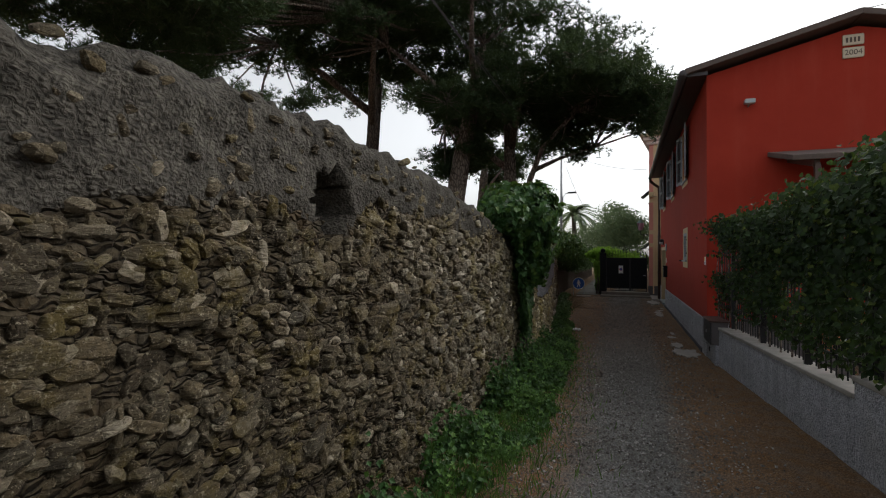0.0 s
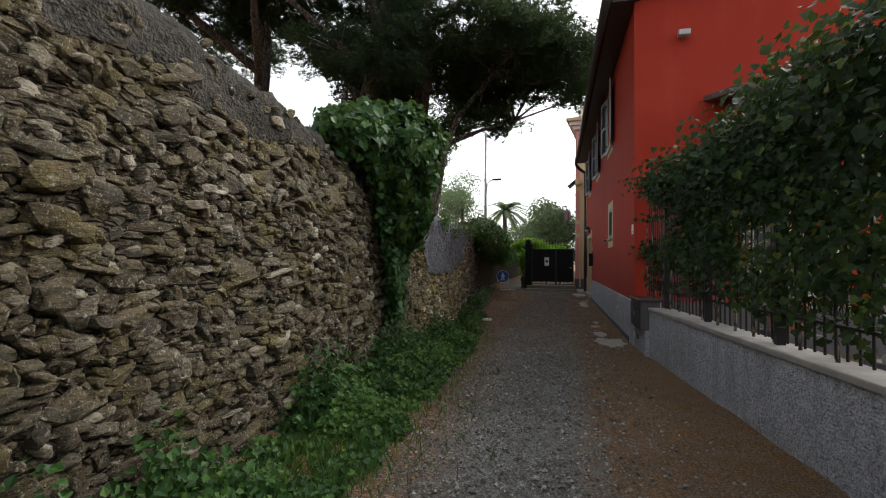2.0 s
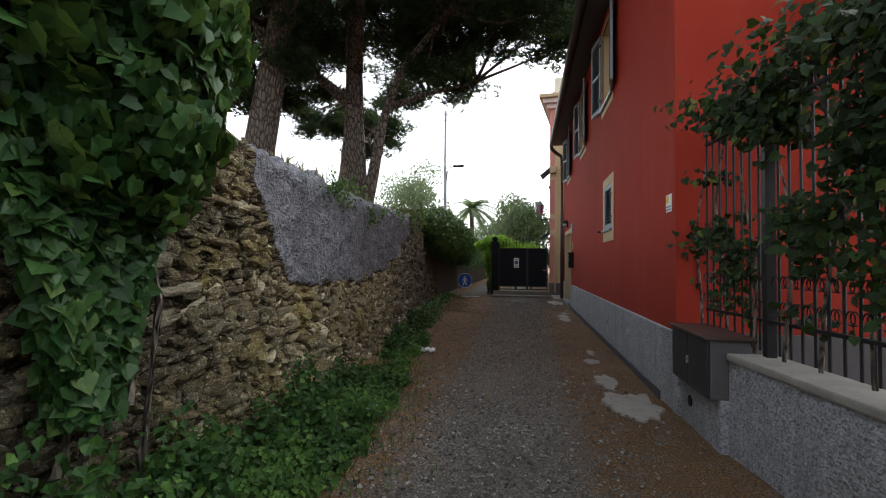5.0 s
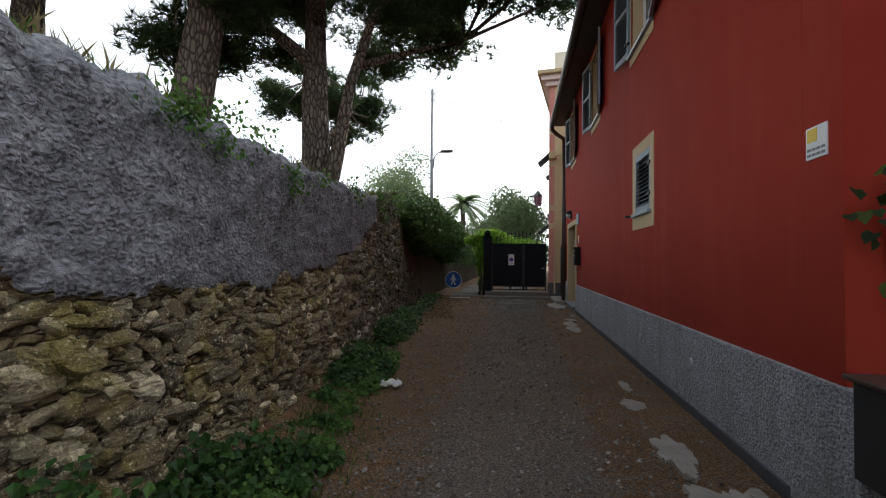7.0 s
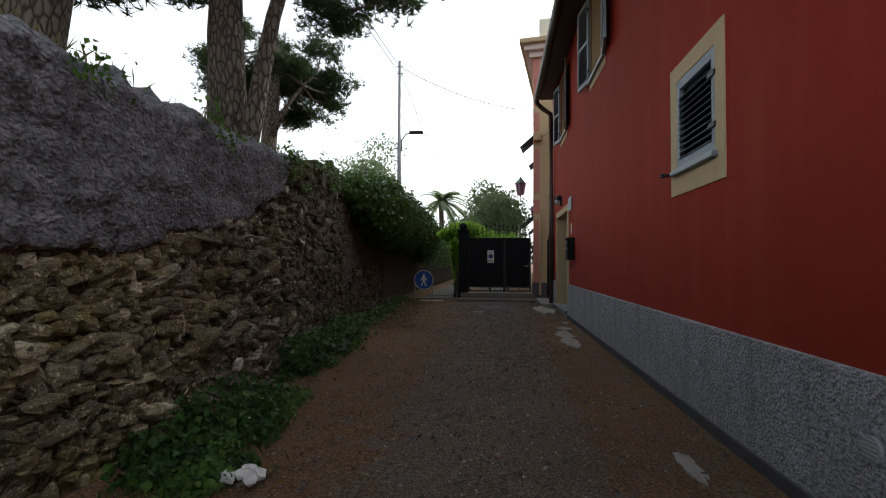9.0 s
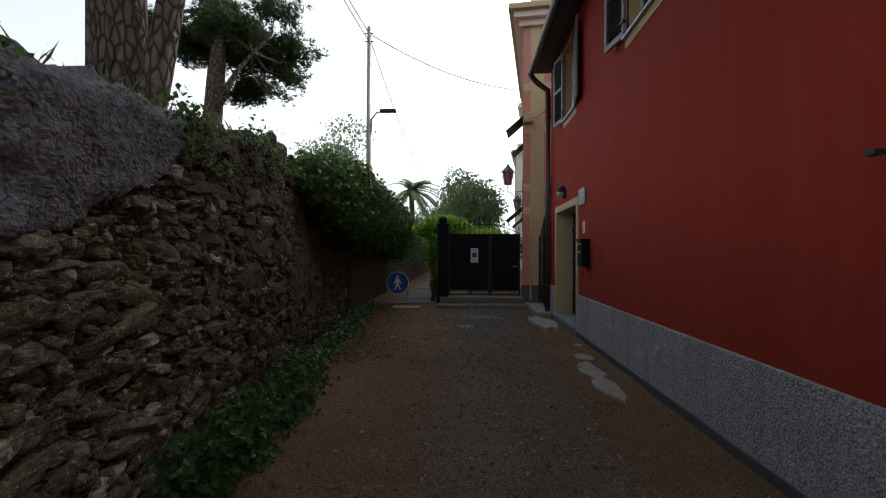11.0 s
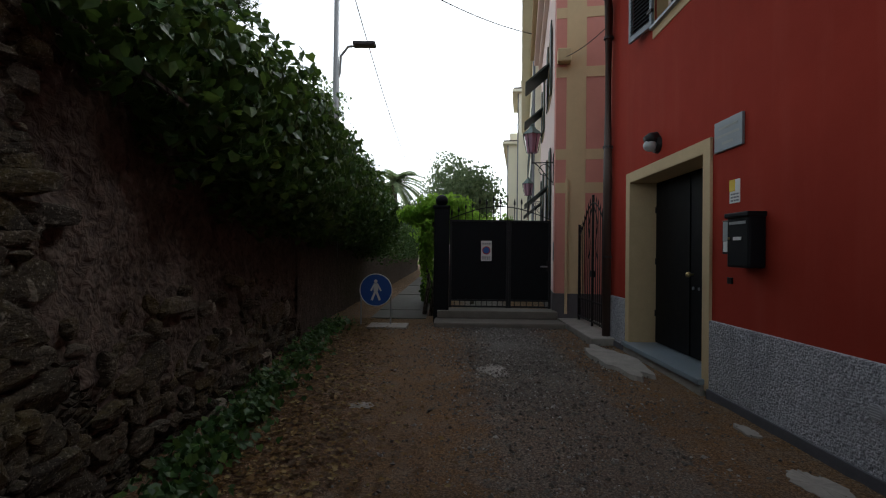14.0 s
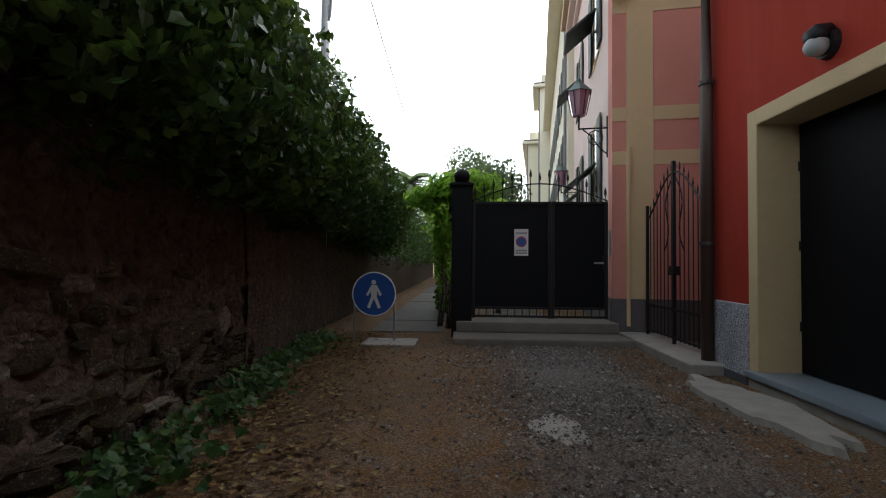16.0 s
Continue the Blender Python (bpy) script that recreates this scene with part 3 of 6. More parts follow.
lane_wall = wall_with_holes("lane_wall", HX, WT, HY0 + 0.352, HY1 - 0.352, 0.0, HZ, [h for h in holes if h[2] > 1] + [(DOOR[0] - DOOR[1] / 2, DOOR[0] + DOOR[1] / 2, 0.0, DOOR[3])], RED, house, "red plastered wall facing the lane")
# plinth, proud of the wall, on both sides of the door
for a, b in ((HY0 - 0.16, DOOR[0] - DOOR[1] / 2 - 0.14), (DOOR[0] + DOOR[1] / 2 + 0.14, HY1)):
    hpart("plinth", box(HX - 0.035, HX + WT, a, b, -0.1, 0.78, 0.015), PLINTH, "grey roughcast plinth")
    hpart("skirting", box(HX - 0.055, HX - 0.03, a + 0.6 if a < 20 else a, b, -0.1, 0.085, 0.006), SKIRT, "dark skirting strip")


hpart("gable_plinth", box(HX + 0.5, HX1, HY0 - 0.03, HY0 - 0.006, -0.1, 0.78, 0.01), BASEGREY, "dark grey plinth")


def gable(y0, y1):
    bm = bmesh.new()
    prof = [(HX, 0), (HX1, 0), (HX1, HZ), (RIDGE_X, RIDGE_Z - 0.12), (HX, HZ)]
    f0 = [bm.verts.new((x, y0, z)) for x, z in prof]
    f1 = [bm.verts.new((x, y1, z)) for x, z in prof]
    bm.faces.new(f0)
    bm.faces.new(f1[::-1])
    for k in range(5):
        bm.faces.new((f0[k], f1[k], f1[(k + 1) % 5], f0[(k + 1) % 5]))
    bmesh.ops.recalc_face_normals(bm, faces=bm.faces)
    return bm


hpart("gable_wall", gable(HY0 - 0.004, HY0 + 0.35), RED, "red gable wall behind the railing")
hpart("gable_wall", gable(HY1 - 0.35, HY1 + 0.004), RED)
hpart("garden_wall", box(HX1 - 0.35, HX1, HY0 + 0.36, HY1 - 0.36, 0, HZ), RED)
hpart("inner_floor", box(HX + 0.43, HX1 - 0.36, HY0 + 0.36, HY1 - 0.36, 3.4, 3.6), CONCRETE)


def roof_side(sign):
    """One roof slope with overhang, as a thick slab."""
    bm = bmesh.new()
    slope = (RIDGE_Z - HZ - 0.1) / (RIDGE_X - HX)
    ex = HX - 0.46 if sign < 0 else HX1 + 0.4
    ez = RIDGE_Z - slope * abs(RIDGE_X - ex)
    y0, y1 = HY0 - 0.30, HY1 + 0.10
    v = []
    for x, z in ((ex, ez), (RIDGE_X, RIDGE_Z)):
        for y in (y0, y1):
            for dz in (0.0, 0.13):
                v.append(bm.verts.new((x, y, z + dz)))
    for q in ((0, 2, 3, 1), (4, 5, 7, 6), (0, 1, 5, 4), (2, 6, 7, 3), (1, 3, 7, 5), (0, 4, 6, 2)):
        bm.faces.new([v[i] for i in q])
    bmesh.ops.recalc_face_normals(bm, faces=bm.faces)
    bmesh.ops.bevel(bm, geom=list(bm.edges), offset=0.012, segments=1, affect='EDGES')
    return bm, ex, ez


for s in (-1, 1):
    bm, ex, ez = roof_side(s)
    roof = hpart("roof", bm, ROOFTILE, "dark weathered roof with overhanging eaves")
    if s < 0:
        EX, EZ = ex, ez
gb = tube(bmesh.new(), [(EX - 0.04, HY0 - 0.3, EZ + 0.02), (EX - 0.04, HY1 + 0.1, EZ - 0.02)], [0.085, 0.085], 14)
hpart("gutter", gb, GUTTER, "dark metal gutter", smooth=True)
hpart("soffit", box(EX + 0.05, HX - 0.005, HY0 - 0.2, HY1 + 0.08, EZ - 0.03, EZ + 0.05), GUTTER, "dark timber soffit")
PY = HY1 - 0.08
dp = tube(bmesh.new(), [(EX - 0.03, PY, EZ - 0.02), (EX - 0.03, PY, EZ - 0.18), (EX + 0.12, PY, EZ - 0.34), (HX - 0.10, PY, EZ - 0.52), (HX - 0.085, PY, EZ - 0.75), (HX - 0.085, PY, 3.0), (HX - 0.085, PY, 0.02)], [0.068] * 7, 12)
pipe = hpart("downpipe", dp, BROWNMETAL, "brown metal downpipe at the corner", smooth=True)
for z in (1.4, 3.2, 5.0):
    hpart("pipe_clip", rod(bmesh.new(), (HX - 0.085, PY, z - 0.02), (HX - 0.085, PY, z + 0.02), 0.08, seg=14), GUTTER)


def frame_ring(x0, x1, y0, y1, z0, z1, w, sill=0.0):
    """A raised surround: two jambs and a head (and a foot)."""
    bm = bmesh.new()
    bbox(bm, x0, x1, y0 - w, y0, z0 - sill, z1 + w, 0.004)
    bbox(bm, x0, x1, y1, y1 + w, z0 - sill, z1 + w, 0.004)
    bbox(bm, x0, x1, y0, y1, z1, z1 + w, 0.004)
    if sill:
        bbox(bm, x0, x1, y0, y1, z0 - sill, z0, 0.004)
    return bm


def shutter_leaf(w, h, parent_name="shutter", midrail=True):
    """A louvred leaf, hinge edge at y = 0, its slats parts of their own."""
    leaf = empty(parent_name, 0, 0, 0)
    fr = bmesh.new()
    for y0, y1, z0, z1 in ((0, 0.06, 0, h), (w - 0.06, w, 0, h), (0.06, w - 0.06, 0, 0.08), (0.06, w - 0.06, h - 0.08, h), (0.06, w - 0.06, h * 0.5 - 0.03, h * 0.5 + 0.03))[:5 if midrail else 4]:
        bbox(fr, -0.02, 0.02, y0, y1, z0, z1, 0.003)
    part("shutter_frame", fr, SKYLITFRAME, leaf, "grey frame, paled for sky light on its edges")
    # added dark sheet, stands in for the shade between the slats
    part("backing", box(0.024, 0.03, 0.055, w - 0.055, 0.075, h - 0.075, 0), DARKPAINT, leaf)
    n = int((h - 0.2) / 0.052)
    sl = bmesh.new()
    bbox(sl, -0.033, 0.033, 0.055, w - 0.055, -0.005, 0.005)
    me = from_bm("slat", sl, SHUTTERGREY)
    for k in range(n):
        z = 0.105 + k * (h - 0.2) / n
        if midrail and abs(z - h * 0.5) < 0.045:
            continue
        s = new("slat", me)
        s.parent = leaf
        s.matrix_basis = pose(0, 0, z, 0, -38, 0)
    for z in (0.2, h - 0.2):
        part("hinge", box(-0.035, 0.0, -0.02, 0.10, z - 0.02, z + 0.02, 0.003), BLACKIRON, leaf)
    return leaf


def make_window(c, w, z0, z1, closed):
    y0, y1 = c - w / 2, c + w / 2
    win = empty("window", HX, c, z0)
    tagged(win, "closed blue-grey louvred window in a cream surround" if closed else "upstairs window with blue-grey shutters standing open", "window", "windows of the red house", "structure")
    M = win.matrix_basis.inverted()

    def wp(name, bm, mat, label="", smooth=False):
        ob = part(name, bm, mat, win, label, smooth)
        ob.matrix_parent_inverse = M
        return ob

    wp("surround", frame_ring(HX - 0.012, HX + 0.02, y0, y1, z0, z1, 0.15 if closed else 0.05, 0.22 if closed else 0.16), CREAM, "cream painted surround")
    wp("reveal", frame_ring(HX + 0.02, HX + 0.2, y0 + 0.004, y1 - 0.004, z0 + 0.004, z1 - 0.004, 0.003, 0.003), CREAM)
    wp("window_sill", box(HX - 0.06, HX + 0.16, y0 - 0.05, y1 + 0.05, z0 - 0.045, z0 - 0.002, 0.006), SLATE, "slate sill")
    wp("sash", frame_ring(HX + 0.17, HX + 0.22, y0 + 0.07, y1 - 0.07, z0 + 0.07, z1 - 0.07, 0.07, 0.07), WHITEPAINT)
    for a, b in ((y0 + 0.07, c - 0.02), (c + 0.02, y1 - 0.07)):
        wp("pane", box(HX + 0.19, HX + 0.2, a, b, z0 + 0.07, z1 - 0.07, 0), DARKGLASS)
    h = z1 - z0
    if closed:
        leaf = shutter_leaf(w - 0.01, h - 0.01, midrail=False)
        leaf.parent = win
        leaf.matrix_basis = pose(0.01, -w / 2 + 0.005, 0.005)
        wp("shutter_stay", rod(bmesh.new(), (HX - 0.09, y1 + 0.10, z0 - 0.02), (HX, y1 + 0.10, z0 - 0.02), 0.012), BLACKIRON)
        wp("shutter_catch", box(HX - 0.12, HX - 0.07, y1 + 0.085, y1 + 0.15, z0 - 0.035, z0 - 0.005, 0.005), BLACKIRON)
    else:
        for sgn, hinge in ((-1, y0), (1, y1)):
            leaf = shutter_leaf(w / 2, h)
            leaf.parent = win
            # thrown wide open, almost flat on the wall
            leaf.matrix_basis = pose(-0.03, hinge - c, 0, 0, 0, (180 - 9) if sgn < 0 else 9)
    return win


for c, w, a, b in UPPER:
    make_window(c, w, a, b, False)
make_window(*LOWER, True)

ant = empty("roof_antenna", 6.3, 15.2, 6.9)
tagged(ant, "thin steel television antenna on the roof", "antenna")
hpart("mast", rod(bmesh.new(), (6.3, 15.2, 6.5), (6.3, 15.2, 8.0), 0.018), STEEL, parent=ant)
hpart("boom", rod(bmesh.new(), (5.5, 15.2, 7.95), (6.5, 15.2, 8.05), 0.012), STEEL, parent=ant)
for k in range(7):
    hpart("element", rod(bmesh.new(), (5.55 + 0.13 * k, 15.0, 7.955 + 0.013 * k), (5.55 + 0.13 * k, 15.4, 7.955 + 0.013 * k), 0.006, seg=6), STEEL, parent=ant)


# ---- front door of the red house ----
def make_door():
    c, w, z0, z1 = DOOR
    y0, y1 = c - w / 2, c + w / 2
    d = empty("door_1", HX, c, z0)
    tagged(d, "closed dark double door in a deep cream surround", "door", kind="structure")

    def dp_(name, bm, mat, label="", parent=d, smooth=False):
        return hpart(name, bm, mat, label, parent, smooth)

    dp_("surround", frame_ring(HX - 0.03, HX + 0.015, y0, y1, 0.05, z1, 0.14), CREAM, "cream painted surround")
    rv = bmesh.new()
    bbox(rv, HX - 0.026, HX + WT - 0.02, y0 - 0.05, y0 + 0.006, 0.1, z1, 0)
    bbox(rv, HX - 0.026, HX + WT - 0.02, y1 - 0.006, y1 + 0.05, 0.1, z1, 0)
    bbox(rv, HX - 0.026, HX + WT - 0.02, y0 + 0.006, y1 - 0.006, z1 - 0.006, z1 + 0.05, 0)
    dp_("reveal", rv, CREAM)
    dp_("threshold", box(HX - 0.10, HX + WT, y0 - 0.06, y1 + 0.10, 0.10, z0, 0.01), SLATE, "blue-grey slate threshold")
    dp_("step_base", box(HX - 0.07, HX + WT, y0 - 0.05, y1 + 0.09, -0.1, 0.098, 0.01), CONCRETE)
    xd = HX + 0.36
    for a, b, s in ((y0 + 0.01, c - 0.004, 1), (c + 0.004, y1 - 0.01, -1)):
        leaf = dp_("door_leaf", box(xd, xd + 0.05, a, b, z0 + 0.012, z1 - 0.01, 0.004), DARKPAINT, "dark painted door leaf")
        for z_ in (0.55, 1.3, 2.05):
            dp_("hinge", rod(bmesh.new(), (xd - 0.008, a + 0.006 if s > 0 else b - 0.006, z_), (xd - 0.008, a + 0.006 if s > 0 else b - 0.006, z_ + 0.09), 0.009, seg=8), BLACKIRON, parent=leaf)
    dp_("cover_strip", box(xd - 0.012, xd, c - 0.002, c + 0.028, z0 + 0.02, z1 - 0.02, 0.003), DARKPAINT)
    kb = bmesh.new()
    rod(kb, (xd - 0.05, c - 0.07, 1.20), (xd, c - 0.07, 1.20), 0.012)
    ball(kb, (xd - 0.06, c - 0.07, 1.20), 0.034)
    dp_("knob", kb, BRASS, "round brass knob", smooth=True)
    dp_("lock", rod(bmesh.new(), (xd - 0.012, c - 0.08, 1.03), (xd, c - 0.08, 1.03), 0.022), STEEL, "steel lock cylinder")
    dp_("second_lock", rod(bmesh.new(), (xd - 0.01, c - 0.22, 1.03), (xd, c - 0.22, 1.03), 0.02), STEEL, "steel lock cylinder")
    dp_("door_lining", box(xd + 0.06, xd + 0.065, y0, y1, z0, z1, 0), DARKPAINT)
    return d


make_door()


def bars(parent, x, y0, z0, cols, rows, cw, ch, mat):
    """Writing too small to read: rows of plain bars on a plate that faces -x."""
    bm = bmesh.new()
    for r in range(rows):
        for k in range(cols):
            a = y0 + k * cw
            bbox(bm, x - 0.0015, x, a + cw * 0.08, a + cw * 0.86, z0 + r * ch, z0 + r * ch + ch * 0.5)
    return hpart("lettering", bm, mat, parent=parent)


def lone(name, bm, mat, label, category, group="", smooth=False):
    """A thing of one mesh."""
    return tagged(part(name, bm, mat, None, "", smooth), label, category, group)


# wall lamp over the door
lamp = empty("wall_lamp", HX, 25.95, 2.86)
tagged(lamp, "small round bulkhead lamp on the red wall", "lamp")
hpart("lamp_base", rod(bmesh.new(), (HX - 0.05, 25.95, 2.86), (HX, 25.95, 2.86), 0.11, 0.12, 18), BLACKIRON, parent=lamp, smooth=False)
hpart("hood", tube(bmesh.new(), [(HX - 0.02, 25.95, 2.93), (HX - 0.10, 25.95, 2.925), (HX - 0.16, 25.95, 2.90)], [0.09, 0.085, 0.06], 14), BLACKIRON, parent=lamp, smooth=True)
hpart("diffuser", ball(bmesh.new(), (HX - 0.10, 25.95, 2.84), 0.088, 0.85, 16), GLASSGREY, "grey glass diffuser", parent=lamp, smooth=True)
# house plaque, sticker, intercom, letterbox beside the door
plq = lone("wall_plaque", box(HX - 0.03, HX - 0.004, 24.120, 24.580, 2.450, 2.750, 0.006), MARBLE, "rectangular grey marble plaque beside the door head", "plaque")
for row_, (a_, b_) in enumerate(((24.19, 24.50), (24.16, 24.54), (24.26, 24.44))):
    hpart("worn_line", box(HX - 0.0315, HX - 0.03, a_, b_, 2.66 - 0.075 * row_, 2.685 - 0.075 * row_, 0), ENGRAVED, "faint engraved line", parent=plq)
stk = empty("alarm_sticker", HX, 24.260, 2.030)
tagged(stk, "white and yellow alarm notice stuck on the red wall", "notice")
hpart("notice_plate", box(HX - 0.007, HX, 24.190, 24.350, 1.930, 2.150, 0.001), WHITEPAINT, parent=stk)
hpart("yellow_field", box(HX - 0.0095, HX - 0.007, 24.260, 24.350, 2.040, 2.150, 0), YELLOWPAINT, "yellow field", parent=stk)
bars(stk, HX - 0.007, 24.200, 1.945, 3, 3, 0.045, 0.03, GREYPRINT)
ic = empty("intercom", HX, 24.320, 1.490)
tagged(ic, "grey intercom panel on the red wall", "intercom")
hpart("intercom_case", box(HX - 0.05, HX, 24.245, 24.390, 1.450, 1.770, 0.008), BLACKIRON, parent=ic)
hpart("speaker_plate", box(HX - 0.056, HX - 0.05, 24.265, 24.370, 1.575, 1.755, 0.002), GLASSGREY, parent=ic)
hpart("call_button", box(HX - 0.058, HX - 0.05, 24.280, 24.360, 1.470, 1.570, 0.003), WHITEPAINT, parent=ic)
mb = empty("letterbox", HX, 23.980, 1.370)
tagged(mb, "black metal letterbox hung on the red wall", "letterbox")
hpart("box_body", box(HX - 0.15, HX, 23.820, 24.140, 1.330, 1.790, 0.02), DARKPAINT, parent=mb)
hpart("box_lid", box(HX - 0.17, HX, 23.805, 24.155, 1.770, 1.815, 0.012), DARKPAINT, parent=mb)
hpart("mail_slot", box(HX - 0.154, HX - 0.15, 23.860, 24.100, 1.710, 1.735, 0.001), STEEL, "steel flap", parent=mb)
hpart("name_window", box(HX - 0.154, HX - 0.15, 23.920, 24.040, 1.570, 1.600, 0.001), WHITEPAINT, parent=mb)
hpart("box_lock", rod(bmesh.new(), (HX - 0.158, 24.100, 1.590), (HX - 0.15, 24.100, 1.590), 0.012), BRASS, parent=mb)
jb = lone("junction_box", box(HX - 0.02, HX, 24.290, 24.360, 1.170, 1.230, 0.004), BLACKIRON, "small black junction box on the red wall", "box")

# alarm notice near the corner, small box on the corner, vents in the plinth
nt = empty("alarm_notice", HX, 13.61, 2.08)
tagged(nt, "white and yellow alarm notice on the red corner wall", "notice")
hpart("notice_plate", box(HX - 0.008, HX, 13.515, 13.705, 1.99, 2.17, 0.001), WHITEPAINT, parent=nt)
hpart("yellow_field", box(HX - 0.0105, HX - 0.008, 13.60, 13.69, 2.085, 2.16, 0), YELLOWPAINT, "yellow field", parent=nt)
bars(nt, HX - 0.008, 13.525, 2.005, 4, 2, 0.043, 0.03, GREYPRINT)
for y, z, r in ((15.5, 0.47, 0.055), (17.35, 0.43, 0.05), (20.83, 0.49, 0.055), (22.72, 0.48, 0.05)):
    v = empty("plinth_vent", HX - 0.035, y, z)
    tagged(v, "round grey louvred vent in the grey plinth", "vent", "vents in the plinth")
    hpart("vent_ring", rod(bmesh.new(), (HX - 0.05, y, z), (HX - 0.03, y, z), r, seg=18), VENTGREY, parent=v)
    for k in range(-2, 3):
        hpart("louvre", box(HX - 0.056, HX - 0.05, y - r * 0.75, y + r * 0.75, z + k * r * 0.33 - 0.004, z + k * r * 0.33 + 0.004, 0), VENTGREY, parent=v)

# floodlight and date plates on the gable
fl = empty("floodlight", 3.0, HY0, 5.43)
tagged(fl, "small grey floodlight on the red gable", "lamp")
hpart("bracket", rod(bmesh.new(), (3.0, HY0 - 0.10, 5.47), (3.0, HY0, 5.43), 0.018), STEEL, parent=fl)
hpart("lamp_head", box(2.9, 3.1, HY0 - 0.20, HY0 - 0.06, 5.45, 5.55, 0.02), GLASSGREY, parent=fl)


def text_mesh(name, words, size, m, mat, parent):
    cu = bpy.data.curves.new(name, 'FONT')
    cu.body, cu.size, cu.extrude, cu.align_x, cu.align_y = words, size, 0.003, 'CENTER', 'CENTER'
    tmp = bpy.data.objects.new(name, cu)
    me = bpy.data.meshes.new_from_object(tmp)
    bpy.data.objects.remove(tmp)
    me.materials.clear()
    me.materials.append(mat)
    me.transform(m)
    return hpart(name, me, mat, parent=parent)


for z, w in ((6.60, ""), (6.34, "2004")):
    p = empty("date_plate", 4.84, HY0, z)
    tagged(p, "small carved stone plate reading " + w + " on the gable" if w else "small carved stone plate with worn figures on the gable", "plaque", "date plates on the gable")
    hpart("stone_plate", box(4.66, 5.02, HY0 - 0.03, HY0, z - 0.11, z + 0.11, 0.03), PALEPLATE, parent=p)
    if w:
        text_mesh("date", w, 0.15, pose(4.84, HY0 - 0.032, z, 90, 0, 0), ROOFTILE, p)
    else:
        for k in range(4):
            hpart("worn_figure", box(4.715 + 0.065 * k, 4.755 + 0.065 * k, HY0 - 0.034, HY0 - 0.03, z - 0.05, z + 0.05, 0), ROOFTILE, parent=p)
# ground-floor window in the gable, behind the railing
gw = empty("gable_window", 4.35, HY0, 1.4)
tagged(gw, "small white-framed window in the red gable wall", "window", kind="structure")
for x0, x1, z0, z1 in ((4.03, 4.10, 1.36, 2.42), (4.60, 4.67, 1.36, 2.42), (4.10, 4.60, 2.35, 2.42), (4.10, 4.60, 1.36, 1.43), (4.33, 4.37, 1.43, 2.35)):
    hpart("window_frame", box(x0, x1, HY0 - 0.035, HY0 - 0.005, z0, z1, 0.004), CREAM, parent=gw)
for x0, x1 in ((4.10, 4.33), (4.37, 4.60)):
    hpart("pane", box(x0, x1, HY0 - 0.012, HY0 - 0.006, 1.43, 2.35, 0), DARKGLASS, parent=gw)
hpart("window_sill", box(3.98, 4.72, HY0 - 0.09, HY0 - 0.005, 1.30, 1.355, 0.006), SLATE, "slate sill", parent=gw)
# lean-to porch roof against the gable
pr = empty("porch_roof", 4.6, HY0, 4.2)
tagged(pr, "mossy lean-to porch roof against the red gable", "roof")
pb = bmesh.new()
bbox(pb, 3.35, 6.6, HY0 - 1.7, HY0 + 0.0, -0.05, 0.05, 0.015)
bmesh.ops.transform(pb, matrix=Matrix.Translation((0, HY0, 4.36)) @ Matrix.Rotation(radians(13), 4, 'X') @ Matrix.Translation((0, -HY0, 0)), verts=pb.verts)
hpart("roof_slab", pb, ROOFTILE, parent=pr)
for x in (3.7, 4.9, 6.1):
    rb = bmesh.new()
    bbox(rb, x, x + 0.1, HY0 - 1.6, HY0, -0.19, -0.055, 0.006)
    bmesh.ops.transform(rb, matrix=Matrix.Translation((0, HY0, 4.36)) @ Matrix.Rotation(radians(13), 4, 'X') @ Matrix.Translation((0, -HY0, 0)), verts=rb.verts)
    hpart("rafter", rb, BROWNMETAL, parent=pr)
for x in (3.72, 6.12):
    hpart("post", box(x, x + 0.09, HY0 - 1.55, HY0 - 1.46, 0, 3.88, 0.006), BROWNMETAL, parent=pr)

# ---- railing wall, meter cabinet, railing ----
FX = 2.28
low = empty("garden_wall_low", FX, 9, 0)
tagged(low, "low grey roughcast garden wall with a concrete coping", "wall", kind="structure")


def slanted(bm, y0, y1, x0a, x0b, thick, z0, z1, bev):
    g = bbox(bm, 0, thick, y0, y1, z0, z1, bev)
    for v in g.verts:
        t = (v.co.y - y0) / (y1 - y0)
        v.co.x += x0a + (x0b - x0a) * t
    return bm


STEP_Y = 7.45
XA, XS, XB = 3.0, 2.69, 2.25
hpart("wall_body", slanted(bmesh.new(), STEP_Y + 0.002, 12.27, XS, XB, 0.30, -0.1, 0.71, 0.01), PLINTH, parent=low)
hpart("coping", slanted(bmesh.new(), STEP_Y + 0.002, 12.27, XS - 0.02, XB - 0.02, 0.34, 0.712, 0.77, 0.015), CONCRETE, "worn pale concrete coping", parent=low)
hpart("wall_body", slanted(bmesh.new(), -6.0, STEP_Y, XA + 0.3, XS, 0.30, -0.1, 0.89, 0.01), PLINTH, parent=low)
hpart("coping", slanted(bmesh.new(), -6.0, STEP_Y + 0.01, XA + 0.28, XS - 0.02, 0.34, 0.892, 0.955, 0.015), CONCRETE, "worn pale concrete coping", parent=low)

cab = empty("meter_cabinet", 2.15, 12.8, 0)
tagged(cab, "dark grey double-door meter cabinet set in the low wall", "cabinet")
CY0, CY1 = 12.3, 13.2
hpart("cabinet_body", box(2.13, 2.42, CY0, CY1, 0.40, 0.855, 0.01), BASEGREY, parent=cab)
hpart("cabinet_top", box(2.08, 2.46, CY0 - 0.03, CY1 + 0.03, 0.857, 0.885, 0.008), BROWNMETAL, "rusty brown cabinet lid", parent=cab)
